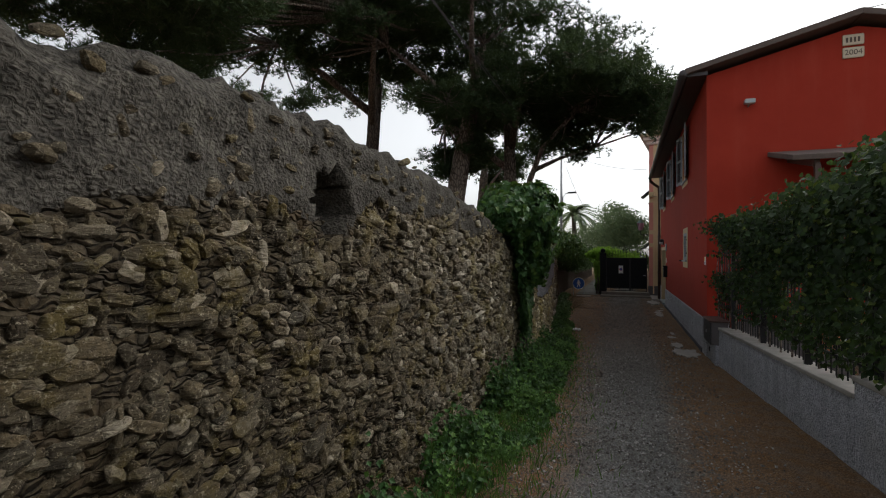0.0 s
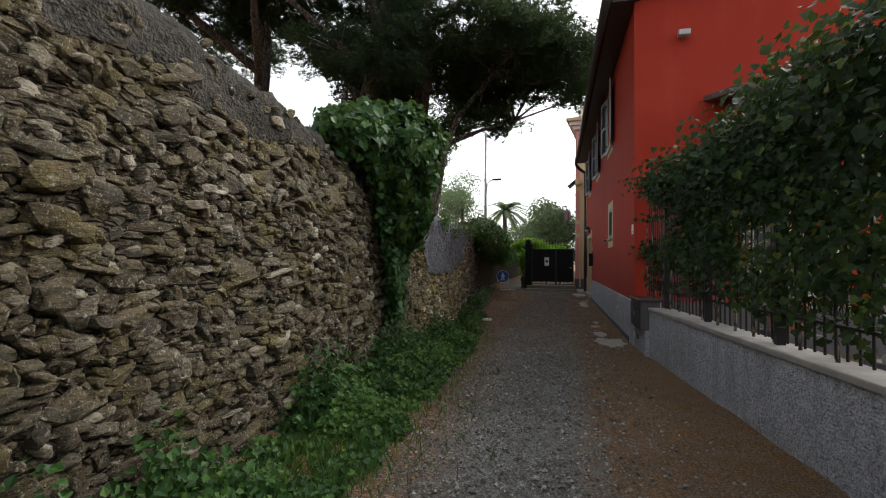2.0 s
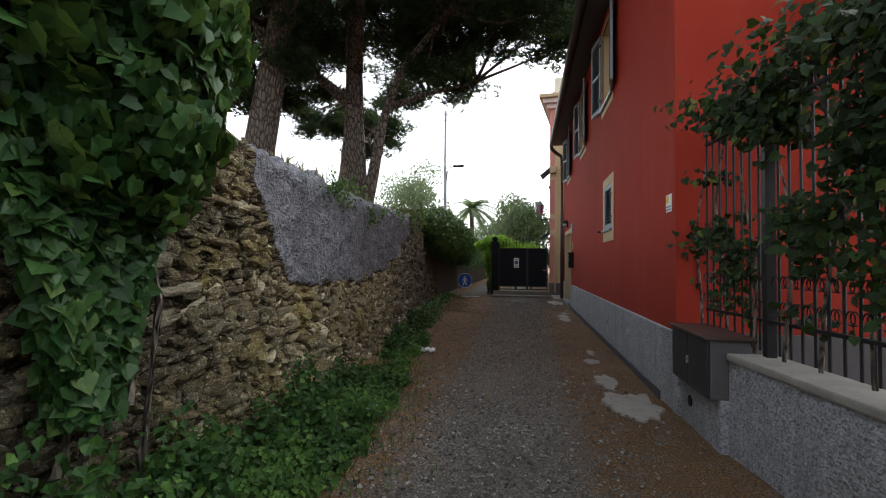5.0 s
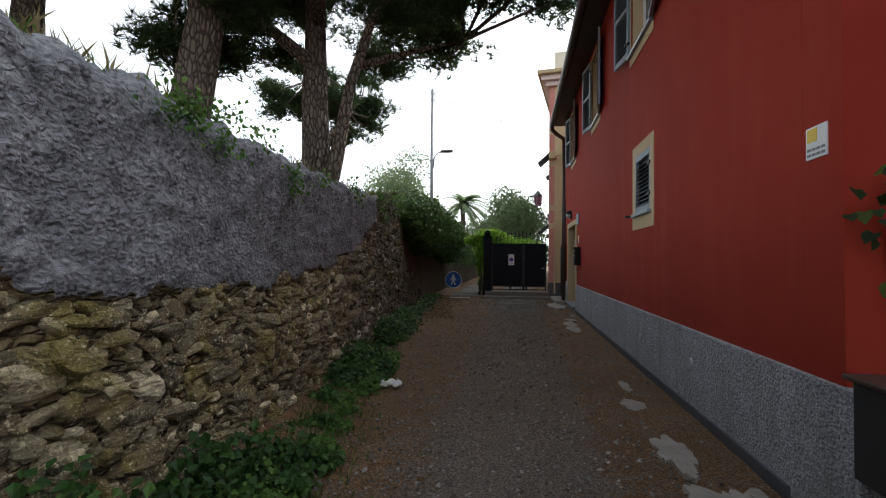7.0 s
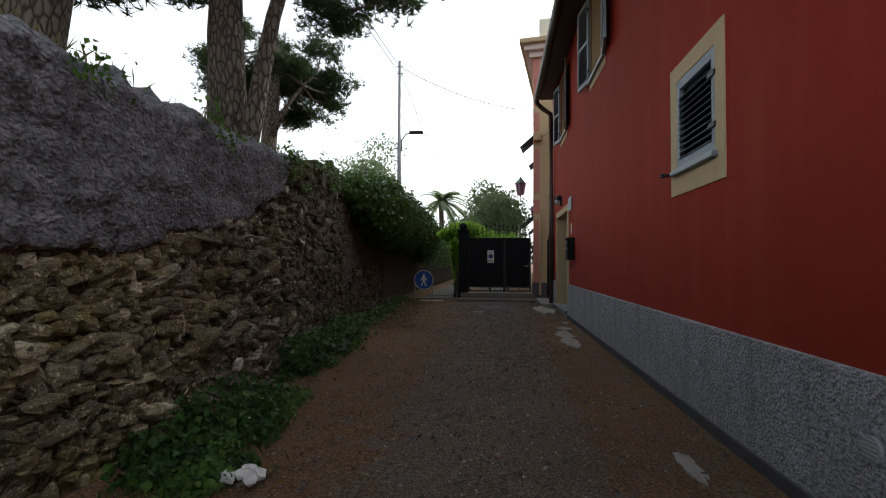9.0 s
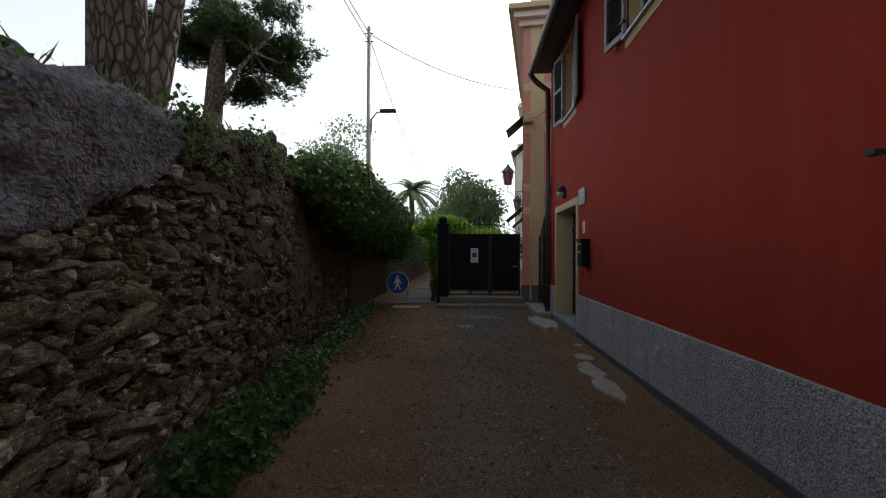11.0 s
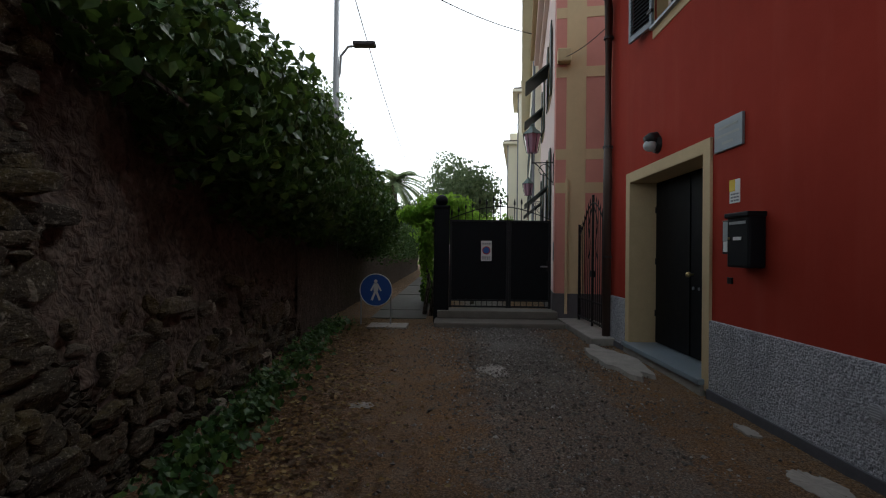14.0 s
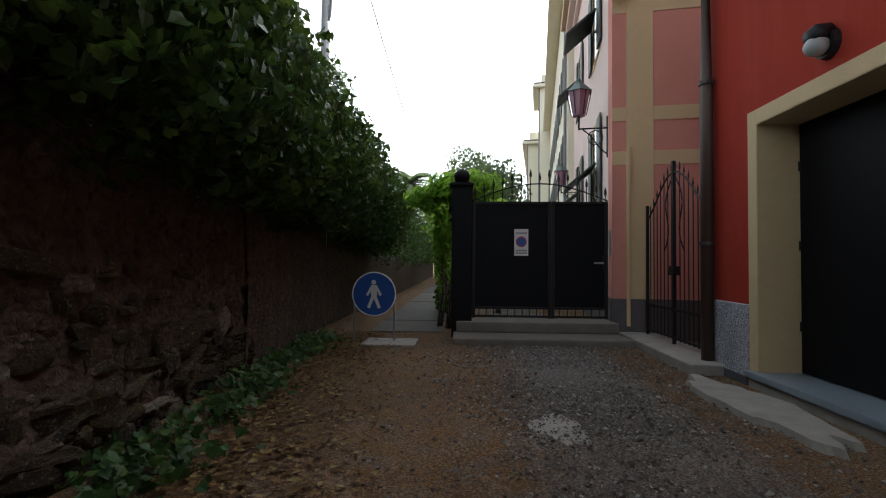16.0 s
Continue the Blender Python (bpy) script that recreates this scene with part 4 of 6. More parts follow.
mid = (CY0 + CY1) / 2
for a, b in ((CY0 + 0.01, mid - 0.004), (mid + 0.004, CY1 - 0.01)):
    hpart("cabinet_door", box(2.105, 2.128, a, b, 0.41, 0.85, 0.006), paint("dark_grey_door", (0.035, 0.037, 0.042), 0.5, 0.2) if a < 12.5 else bpy.data.materials["dark_grey_door"], parent=cab)
hpart("cabinet_handle", box(2.085, 2.105, mid - 0.03, mid - 0.012, 0.60, 0.66, 0.004), STEEL, parent=cab)
hpart("cabinet_foot", box(2.19, 2.5, CY0 - 0.02, CY1 + 0.02, -0.1, 0.398, 0.01), PLINTH, "grey roughcast foot", parent=cab)
hpart("drain_hole", rod(bmesh.new(), (2.18, CY1 - 0.25, 0.22), (2.192, CY1 - 0.25, 0.22), 0.05, seg=16), DARKPAINT, parent=cab)


def rail_x(y):
    return lerp_table(y, [(-6, XA + 0.42), (STEP_Y, XS + 0.14), (HY0, XB + 0.14)])


railing = empty("iron_railing", 2.6, 9, 0.84)
tagged(railing, "tall black wrought-iron railing grown over with creeper", "railing")
bar_me = from_bm("bar", rod(bmesh.new(), (0, 0, 0), (0, 0, 1), 0.009, seg=6), BLACKIRON)
cur = bmesh.new()
for s in (-1, 1):
    tube(cur, [(0, s * (0.052 - 0.04 * math.cos(a)), 0.04 * math.sin(a)) for a in np.linspace(0, 5.2, 11)], [0.005] * 11, 5)
scroll_me = from_bm("scroll", cur, BLACKIRON)
RT = 2.82
tip_me = from_bm("spear_tip", rod(rod(bmesh.new(), (0, 0, 0), (0, 0, 0.04), 0.009, 0.02, 6), (0, 0, 0.04), (0, 0, 0.13), 0.02, 0.001, 6), BLACKIRON)
ry = HY0 - 0.25
k = 5
while ry > 2.0:
    base = 0.77 if ry > STEP_Y else 0.955
    if k % 13 == 0:
        hpart("post", bbox(bmesh.new(), rail_x(ry) - 0.035, rail_x(ry) + 0.035, ry - 0.035, ry + 0.035, base, RT + 0.10, 0.004), BLACKIRON, parent=railing)
    else:
        b = new("bar", bar_me)
        b.parent = railing
        b.matrix_parent_inverse = railing.matrix_basis.inverted()
        b.matrix_basis = Matrix.Translation((rail_x(ry), ry, base + 0.03)) @ Matrix.Diagonal((1.15, 1.15, RT - base, 1))
        tip = new("spear_tip", tip_me)
        tip.parent = railing
        tip.matrix_parent_inverse = railing.matrix_basis.inverted()
        tip.matrix_basis = Matrix.Translation((rail_x(ry), ry, RT + 0.03))
        for zz in (1.14, 1.32):
            s = new("scroll", scroll_me)
            s.parent = railing
            s.matrix_parent_inverse = railing.matrix_basis.inverted()
            s.matrix_basis = Matrix.Translation((rail_x(ry), ry, zz))
    ry -= 0.125
    k += 1
for z in (1.02, 2.56, 2.70):
    for a, b in ((2.0, STEP_Y), (STEP_Y, HY0 - 0.25)):
        r = bmesh.new()
        slanted(r, a, b, float(rail_x(a)) - 0.02, float(rail_x(b)) - 0.02, 0.04, z, z + 0.025, 0.003)
        hpart("rail", r, BLACKIRON, parent=railing)

# ---- drive gate, pillar, kerb ----
GY = 29.85
gate = empty("drive_gate", 0.65, GY, 0.28)
tagged(gate, "closed black sheet-metal drive gate with an arched spear top", "gate")
GX0, GX1 = -0.46, 1.66
for a, b in ((GX0, 0.78), (0.781, GX1)):
    hpart("gate_panel", box(a, b, GY, GY + 0.03, 0.46, 2.12, 0.004), DARKPAINT, parent=gate)
    hpart("stile", box(a, a + 0.05, GY - 0.025, GY, 0.30, 2.14, 0.004), BLACKIRON, parent=gate)
    hpart("stile", box(b - 0.05, b, GY - 0.025, GY, 0.30, 2.14, 0.004), BLACKIRON, parent=gate)
    for z in (0.31, 0.44, 2.10):
        hpart("gate_rail", box(a + 0.05, b - 0.05, GY - 0.022, GY, z, z + 0.035, 0.004), BLACKIRON, parent=gate)
    n = int((b - a) / 0.11)
    for i in range(1, n):
        x = a + (b - a) * i / n
        hpart("foot_bar", rod(bmesh.new(), (x, GY - 0.01, 0.34), (x, GY - 0.01, 0.45), 0.008, seg=6), BLACKIRON, parent=gate)
n = 15
for i in range(n):
    x = GX0 + 0.04 + (GX1 - GX0 - 0.08) * i / (n - 1)
    h = 2.16 + 0.30 * math.sin(math.pi * i / (n - 1)) * (1 if i % 2 == 0 else 0.8) + 0.08
    sp = rod(bmesh.new(), (x, GY - 0.01, 2.13), (x, GY - 0.01, h), 0.008, seg=6)
    rod(sp, (x, GY - 0.01, h), (x, GY - 0.01, h + 0.05), 0.022, 0.022, 6)
    rod(sp, (x, GY - 0.01, h + 0.05), (x, GY - 0.01, h + 0.13), 0.022, 0.001, 6)
    hpart("spear", sp, BLACKIRON, parent=gate)
hpart("arch_rail", tube(bmesh.new(), [(GX0 + (GX1 - GX0) * t, GY - 0.01, 2.15 + 0.27 * math.sin(math.pi * t)) for t in np.linspace(0, 1, 21)], [0.011] * 21, 6), BLACKIRON, parent=gate)
hpart("gate_handle", box(1.44, 1.58, GY - 0.07, GY - 0.03, 1.16, 1.19, 0.006), STEEL, "steel lever handle", parent=gate)
hpart("gate_lock", box(1.56, 1.62, GY - 0.03, GY - 0.022, 1.08, 1.30, 0.004), BLACKIRON, parent=gate)
ns = empty("no_parking_sign", 0.32, GY - 0.03, 1.45)
tagged(ns, "white no-parking notice with a blue disc on the black gate", "sign")
hpart("sign_plate", box(0.20, 0.42, GY - 0.032, GY - 0.027, 1.28, 1.70, 0.002), WHITEPAINT, parent=ns)
hpart("red_ring", rod(bmesh.new(), (0.31, GY - 0.0345, 1.50), (0.31, GY - 0.032, 1.50), 0.085, seg=24), paint("red_print", (0.5, 0.03, 0.03), 0.5), parent=ns)
hpart("blue_disc", rod(bmesh.new(), (0.31, GY - 0.0365, 1.50), (0.31, GY - 0.0345, 1.50), 0.068, seg=24), BLUEPAINT, parent=ns)
lb = bmesh.new()
for z in (1.625, 1.35, 1.31):
    for i in range(4):
        bbox(lb, 0.225 + i * 0.045, 0.26 + i * 0.045, GY - 0.0335, GY - 0.032, z, z + 0.022)
hpart("lettering", lb, GREYPRINT, parent=ns)
pil = empty("gate_pillar", -0.62, GY, 0)
tagged(pil, "dark stone gate pillar with a ball finial", "pillar")
hpart("shaft", box(-0.78, -0.462, GY - 0.14, GY + 0.16, -0.1, 2.36, 0.015), DARKPAINT, parent=pil)
hpart("cap", box(-0.81, -0.45, GY - 0.17, GY + 0.19, 2.362, 2.42, 0.015), DARKPAINT, parent=pil)
hpart("finial", ball(bmesh.new(), (-0.63, GY + 0.01, 2.53), 0.13, 1.0, 16), DARKPAINT, parent=pil, smooth=True)
kerb = lone("gate_kerb", box(-0.75, 1.78, 29.0, GY + 0.4, -0.1, 0.10, 0.03), KERB, "worn concrete step before the drive gate", "kerb")
sill = lone("gate_sill", box(-0.7, 1.76, GY - 0.25, GY + 0.35, 0.102, 0.26, 0.02), KERB, "raised concrete sill under the drive gate", "kerb")

# ---- pedestrian sign ----
sg = empty("pedestrian_sign", -1.88, 29.1, 0)
tagged(sg, "round blue pedestrian sign on a low steel stand", "sign")
SX, SY, SZ, SR = -1.88, 29.1, 0.70, 0.31
hpart("sign_disc", rod(bmesh.new(), (SX, SY, SZ), (SX, SY + 0.012, SZ), SR, seg=40), BLUEPAINT, parent=sg)
hpart("sign_back", rod(bmesh.new(), (SX, SY + 0.0125, SZ), (SX, SY + 0.02, SZ), SR - 0.004, seg=40), STEEL, parent=sg)
rim = tube(bmesh.new(), [(SX + SR * math.cos(a), SY, SZ + SR * math.sin(a)) for a in np.linspace(0, 2 * math.pi, 41)], [0.010] * 41, 6)
hpart("sign_rim", rim, WHITEPAINT, "thin white rim", parent=sg)
fig = bmesh.new()
yy = SY - 0.006
rod(fig, (SX - 0.005, yy, SZ + 0.17), (SX - 0.005, yy + 0.004, SZ + 0.17), 0.035, seg=14)


def limb(a, b, w):
    a, b = Vector((SX + a[0], yy, SZ + a[1])), Vector((SX + b[0], yy, SZ + b[1]))
    n_ = (b - a).normalized().cross(Vector((0, 1, 0))) * w / 2
    vs = [fig.verts.new(p) for p in (a - n_, a + n_, b + n_, b - n_)]
    fig.faces.new(vs)


for a, b, w in (((0, 0.13), (0, -0.02), 0.09), ((0, 0.0), (0.08, -0.2), 0.045), ((0, 0.0), (-0.08, -0.2), 0.045), ((0.03, 0.11), (0.10, -0.02), 0.035), ((-0.03, 0.11), (-0.10, -0.02), 0.035)):
    limb(a, b, w)
hpart("pictogram", fig, WHITEPAINT, "white walking pictogram", parent=sg)
for s in (-1, 1):
    hpart("stand_leg", tube(bmesh.new(), [(SX + s * 0.29, SY + 0.03, 0.0), (SX + s * 0.29, SY + 0.03, 0.75)], [0.014] * 2, 8), STEEL, parent=sg)
lone("sign_slab", box(-2.0, -1.25, 28.75, 29.35, -0.05, 0.035, 0.012), CONCRETE, "pale concrete slab under the pedestrian sign", "slab")

# ---- pink villa and the cream buildings beyond ----
VX, VY = 1.74, 29.9
villa = empty("pink_villa", VX, VY, 0)
tagged(villa, "pink villa with ochre painted bands and a deep cornice", "house")
hpart("end_wall", box(VX + 0.004, 9.0, VY, VY + 0.4, 0.62, 9.0, 0), PINK, parent=villa)
hpart("lane_wall", box(VX, VX + 0.4, VY + 0.402, VY + 8, 0.62, 9.0, 0), PALEPINK, parent=villa)
hpart("base_course", box(VX - 0.03, 9.0, VY - 0.03, VY + 8, -0.1, 0.62, 0.01), BASEGREY, parent=villa)
hpart("corner_band", box(VX + 0.22, VX + 0.62, VY - 0.012, VY, 0.62, 8.3, 0.003), BAND, parent=villa)
for z in (2.72, 3.42, 5.15, 6.4):
    hpart("band", box(VX + 0.62, 9.0, VY - 0.010, VY, z, z + 0.22, 0.003), BAND, parent=villa)
    hpart("band", box(VX + 0.004, VX + 0.22, VY - 0.010, VY, z, z + 0.22, 0.003), BAND, parent=villa)
for k, (o, z0, z1) in enumerate(((0.12, 8.3, 8.5), (0.28, 8.5, 8.7), (0.42, 8.7, 8.86))):
    hpart("cornice", box(VX - o, 9.0, VY - o, VY + 8, z0 + 0.001, z1, 0.02), PALEPINK if k < 2 else CREAM, parent=villa)
hpart("attic", box(VX + 0.2, 9, VY + 0.1, VY + 7.5, 8.87, 9.7, 0.02), CREAMWALL, parent=villa)
hpart("villa_pipe", tube(bmesh.new(), [(VX + 0.24, VY - 0.05, 0.2), (VX + 0.24, VY - 0.05, 3.0)], [0.03] * 2, 8), BAND, parent=villa)
hpart("bell_plate", box(VX - 0.012, VX, VY + 0.15, VY + 0.30, 1.3, 1.7, 0.003), GREYPRINT, parent=villa)
hpart("wall_corbel", box(VX + 0.02, VX + 0.3, VY - 0.22, VY, 5.42, 5.7, 0.03), CREAM, parent=villa)


def facade_window(parent, x, y, z, w, h, mat, stay=True):
    """A window in a facade that looks down the lane, with open louvred shutters propped out."""
    win = empty("window", x, y, z)
    win.parent = parent
    win.matrix_parent_inverse = parent.matrix_basis.inverted()
    hpart("window_frame", frame_ring(x - 0.02, x, y - w / 2, y + w / 2, z, z + h, 0.08, 0.08), CREAM, parent=win)
    hpart("pane", box(x - 0.008, x - 0.004, y - w / 2, y + w / 2, z, z + h, 0), DARKGLASS, parent=win)
    for s in (-1, 1):
        hpart("shutter", box(x - 0.055, x - 0.022, y + s * (w * 0.75) - w * 0.24, y + s * (w * 0.75) + w * 0.24, z - 0.02, z + h + 0.02, 0.006), mat, parent=win)
    if stay:
        b = bmesh.new()
        bbox(b, -0.02, 0.02, -w / 2, w / 2, -h * 0.45, 0, 0.004)
        bmesh.ops.transform(b, matrix=Matrix.Translation((x - 0.06, y, z + h * 0.5)) @ Matrix.Rotation(radians(50), 4, 'Y'), verts=b.verts)
        hpart("propped_shutter", b, mat, parent=win)


for y in (32.0, 35.6):
    for z in (2.3, 5.3):
        facade_window(villa, VX, y, z, 1.0, 1.6, GREENDARK)


def lantern(x, y, z, wall):
    L = empty("wall_lantern", wall, y, z)
    tagged(L, "lilac-glazed street lantern on a scrolled iron bracket", "lamp", "wall lanterns of the villa")
    br = bmesh.new()
    tube(br, [(wall, y, z - 0.5), (x, y, z - 0.5)], [0.014] * 2, 6)
    tube(br, [(wall, y, z - 0.95), (wall - 0.12, y, z - 0.85), (wall - 0.28, y, z - 0.62), (wall - 0.42, y, z - 0.5)], [0.012] * 4, 6)
    tube(br, [(wall - 0.2 + 0.12 * math.cos(a), y, z - 0.66 + 0.12 * math.sin(a)) for a in np.linspace(0, 6.2, 15)], [0.009] * 15, 5)
    tube(br, [(wall - 0.005, y, z - 1.0), (wall - 0.005, y, z - 0.3)], [0.016] * 2, 6)
    tube(br, [(x, y, z - 0.52), (x, y, z - 0.28)], [0.016] * 2, 6)
    hpart("bracket", br, BLACKIRON, parent=L)
    gl = rod(bmesh.new(), (x, y, z - 0.28), (x, y, z + 0.12), 0.12, 0.2, 6)
    hpart("glass", gl, LILACGLASS, "lilac glass", parent=L)
    fr = bmesh.new()
    for k in range(6):
        a = k * math.pi / 3
        rod(fr, (x + 0.122 * math.cos(a), y + 0.122 * math.sin(a), z - 0.28), (x + 0.202 * math.cos(a), y + 0.202 * math.sin(a), z + 0.12), 0.008, seg=5)
    hpart("cage", fr, BLACKIRON, parent=L)
    cp = rod(bmesh.new(), (x, y, z + 0.12), (x, y, z + 0.24), 0.235, 0.11, 6)
    rod(cp, (x, y, z + 0.24), (x, y, z + 0.30), 0.10, 0.06, 8)
    ball(cp, (x, y, z + 0.33), 0.04)
    hpart("cap", cp, COPPERGREEN, "weathered green cap", parent=L)
    return L




def far_house(y0, y1, h, mat, x=VX - 0.25, storeys=(1.2, 4.3, 7.2), tower=False):
    b = empty("cream_house", x, y0, 0)
    tagged(b, "tall cream rendered house with dark shutters down the lane", "house", "houses down the lane")
    hpart("wall", box(x, x + 8, y0, y1, 0, h, 0), mat, parent=b)
    hpart("cornice", box(x - 0.55, x + 8.3, y0 - 0.4, y1 + 0.3, h, h + 0.25, 0.04), CREAMWALL, parent=b)
    hpart("roof", box(x - 0.45, x + 8.2, y0 - 0.3, y1 + 0.2, h + 0.25, h + 0.4, 0.04), ROOFTILE, parent=b)
    if tower:
        hpart("parapet", box(x + 0.1, x + 3.5, y0 + 0.3, y0 + 3.3, h + 0.4, h + 1.2, 0.05), CREAMWALL, parent=b)
    hpart("downpipe", tube(bmesh.new(), [(x - 0.06, y0 + 0.25, 0), (x - 0.06, y0 + 0.25, h)], [0.05] * 2, 8), GREYPRINT, parent=b)
    y = y0 + 1.6
    while y < y1 - 1:
        for z in storeys:
            if z + 1.9 < h:
                facade_window(b, x, y, z, 0.95, 1.6, GREENDARK, False)
        y += 2.7
    return b


row = [villa, far_house(38.2, 60, 11.5, CREAMWALL, VX - 0.2), far_house(60.5, 66, 15.0, CREAMWALL, VX - 1.0, (1.2, 4.3, 7.2, 10.5), True), far_house(66.5, 92, 12.0, CREAMWALL, VX - 2.0, (1.2, 4.3, 7.2), True)]

row += [lantern(1.27, 30.35, 3.95, VX), lantern(1.27, 36.5, 3.75, VX)]
# the villa and its row stand a few degrees askew of the red house
ASKEW = Matrix.Translation((VX, VY, 0)) @ Matrix.Rotation(radians(-8.5), 4, 'Z') @ Matrix.Translation((-VX, -VY, 0))
for b in row:
    b.matrix_basis = ASKEW @ b.matrix_basis

# ---- side gate in the gap, stone ledge, slabs ----
sgate = empty("side_gate", 2.2, 28.6, 0.12)
tagged(sgate, "narrow black wrought-iron garden gate with an arched top", "gate")
SG0, SG1 = HY1 + 0.06, VY - 0.25
for y in (SG0, SG1, (SG0 + SG1) / 2):
    hpart("stile", box(2.18, 2.22, y - 0.02, y + 0.02, 0.10, 2.05 if y != (SG0 + SG1) / 2 else 2.55, 0.004), BLACKIRON, parent=sgate)
n = 15
for i in range(1, n):
    t = i / n
    y = SG0 + (SG1 - SG0) * t
    h = 1.9 + 0.55 * math.sin(math.pi * t) ** 1.5
    hpart("bar", rod(bmesh.new(), (2.2, y, 0.16), (2.2, y, h), 0.007, seg=6), BLACKIRON, parent=sgate)
    hpart("spike", rod(bmesh.new(), (2.2, y, h), (2.2, y, h + 0.10), 0.014, 0.001, 6), BLACKIRON, parent=sgate)
hpart("arch_rail", tube(bmesh.new(), [(2.2, SG0 + (SG1 - SG0) * t, 1.85 + 0.55 * math.sin(math.pi * t) ** 1.5) for t in np.linspace(0, 1, 21)], [0.012] * 21, 6), BLACKIRON, parent=sgate)
for z in (0.18, 0.55):
    hpart("rail", box(2.185, 2.215, SG0, SG1, z, z + 0.03, 0.003), BLACKIRON, parent=sgate)
for s in (-1, 1):
    hpart("scroll", tube(bmesh.new(), [(2.2, (SG0 + SG1) / 2 + s * (0.08 + 0.25 * t + 0.10 * math.sin(6 * t)), 2.3 - 0.95 * t) for t in np.linspace(0, 1, 14)], [0.009] * 14, 5), BLACKIRON, parent=sgate)
hpart("lock_case", box(2.16, 2.24, 28.65, 28.80, 1.02, 1.14, 0.006), BLACKIRON, parent=sgate)
lone("stone_ledge", box(1.80, 2.5, HY1 - 0.35, VY - 0.05, -0.1, 0.11, 0.02), CONCRETE, "pale stone ledge before the side gate", "ledge")
hpart("passage_wall", box(6.0, 6.2, HY1, VY, 0, 5, 0), PINK, parent=villa)


def slab(name, cx, cy, rx, ry, seed, label, h=0.016):
    """A broken patch of cement, its outline ragged."""
    g = random.Random(seed)
    bm = bmesh.new()
    n_ = 48
    ring = []
    for i in range(n_):
        a = 2 * math.pi * i / n_
        f = 0.95 + 0.38 * noise.fractal(Vector((math.cos(a) * 1.6 + seed * 5.3, math.sin(a) * 1.6, seed * 2.1)), 1.0, 2.0, 4) + g.uniform(-0.05, 0.05)
        ring.append((cx + rx * f * math.cos(a), cy + ry * f * math.sin(a)))
    top = [bm.verts.new((x, y, h + g.uniform(-0.004, 0.004))) for x, y in ring]
    low_ = [bm.verts.new((cx + (x - cx) * 1.06, cy + (y - cy) * 1.06, -0.04)) for x, y in ring]
    c = bm.verts.new((cx, cy, h + 0.006))
    for i in range(n_):
        j = (i + 1) % n_
        bm.faces.new((top[i], top[j], c))
        bm.faces.new((low_[i], low_[j], top[j], top[i]))
    return lone(name, bm, CONCRETE, label, "cement patch", "cement patches in the lane")


for cx, cy, rx, ry_, seed in ((1.80, 13.5, 0.27, 0.5, 1), (1.70, 14.45, 0.13, 0.36, 2), (1.68, 15.65, 0.11, 0.17, 3), (1.76, 16.4, 0.06, 0.25, 7), (1.74, 21.5, 0.16, 1.0, 4), (1.83, 22.75, 0.13, 0.22, 5), (0.08, 25.65, 0.2, 0.32, 8), (-1.26, 24.2, 0.13, 0.10, 9), (1.97, 23.7, 0.06, 0.16, 10)):
    slab("cement_patch", cx, cy, rx, ry_, seed, "pale broken cement patch in the lane", 0.016 if cx > 1 else 0.009)
slab("cement_patch", 1.76, 26.2, 0.25, 0.95, 6, "pale broken cement apron by the door", 0.05)

# ---- street lamp ----
pole = empty("street_lamp", -2.95, 30.1, 0)
tagged(pole, "tall grey pole carrying a street lamp and cables", "street lamp")
PX, PYY = -2.95, 30.1
hpart("pole", tube(bmesh.new(), [(PX, PYY, 0), (PX, PYY, 8.5)], [0.085, 0.06], 12), STEEL, parent=pole, smooth=True)
hpart("arm", tube(bmesh.new(), [(PX, PYY, 5.05), (PX + 0.08, PYY - 0.02, 5.3), (PX + 0.10, PYY - 0.03, 5.65), (PX + 0.26, PYY - 0.06, 5.84), (PX + 0.6, PYY - 0.1, 5.87)], [0.025] * 5, 8), STEEL, parent=pole, smooth=True)
hd = bmesh.new()
bbox(hd, PX + 0.38, PX + 0.86, PYY - 0.2, PYY, 5.83, 5.92, 0.03)
hpart("lamp_head", hd, GUTTER, "flat dark lamp head", parent=pole)
for z in (8.05, 8.3):
    hpart("insulator", rod(bmesh.new(), (PX - 0.13, PYY, z), (PX + 0.13, PYY, z), 0.02), GUTTER, parent=pole)


def cable(a, b, sag, r=0.012):
    a, b = Vector(a), Vector(b)
    pts = [a.lerp(b, t) - Vector((0, 0, sag * 4 * t * (1 - t))) for t in np.linspace(0, 1, 24)]
    lone("overhead_cable", tube(bmesh.new(), pts, [r] * 24, 5), BLACKIRON, "thin black overhead cable", "cable", "overhead cables")


cable((PX, PYY, 8.3), (-3.0, -2.0, 7.6), 0.8)
cable((PX, PYY, 8.05), (-2.8, -2.0, 7.4), 0.8)
cable((PX, PYY, 8.3), (VX, 33.0, 7.5), 0.3)
cable((PX, PYY, 8.2), (-3.2, 60.0, 7.5), 0.8)
cable((HX - 0.06, HY1 - 0.04, 5.25), (VX + 0.16, VY - 0.2, 5.52), 0.06, 0.008)

# paved footpath that goes on past the pedestrian sign
fp = bmesh.new()
yp = 30.2
while yp < 78:
    bbox(fp, -2.15 - 0.004 * (yp - 30), -0.95, yp, yp + 1.46, -0.05, 0.022 + 0.004 * math.sin(yp * 7), 0.006)
    yp += 1.5
tagged(part("pavement", fp, PAVING), "grey worn concrete footpath between wall and hedge", "footpath", kind="structure")

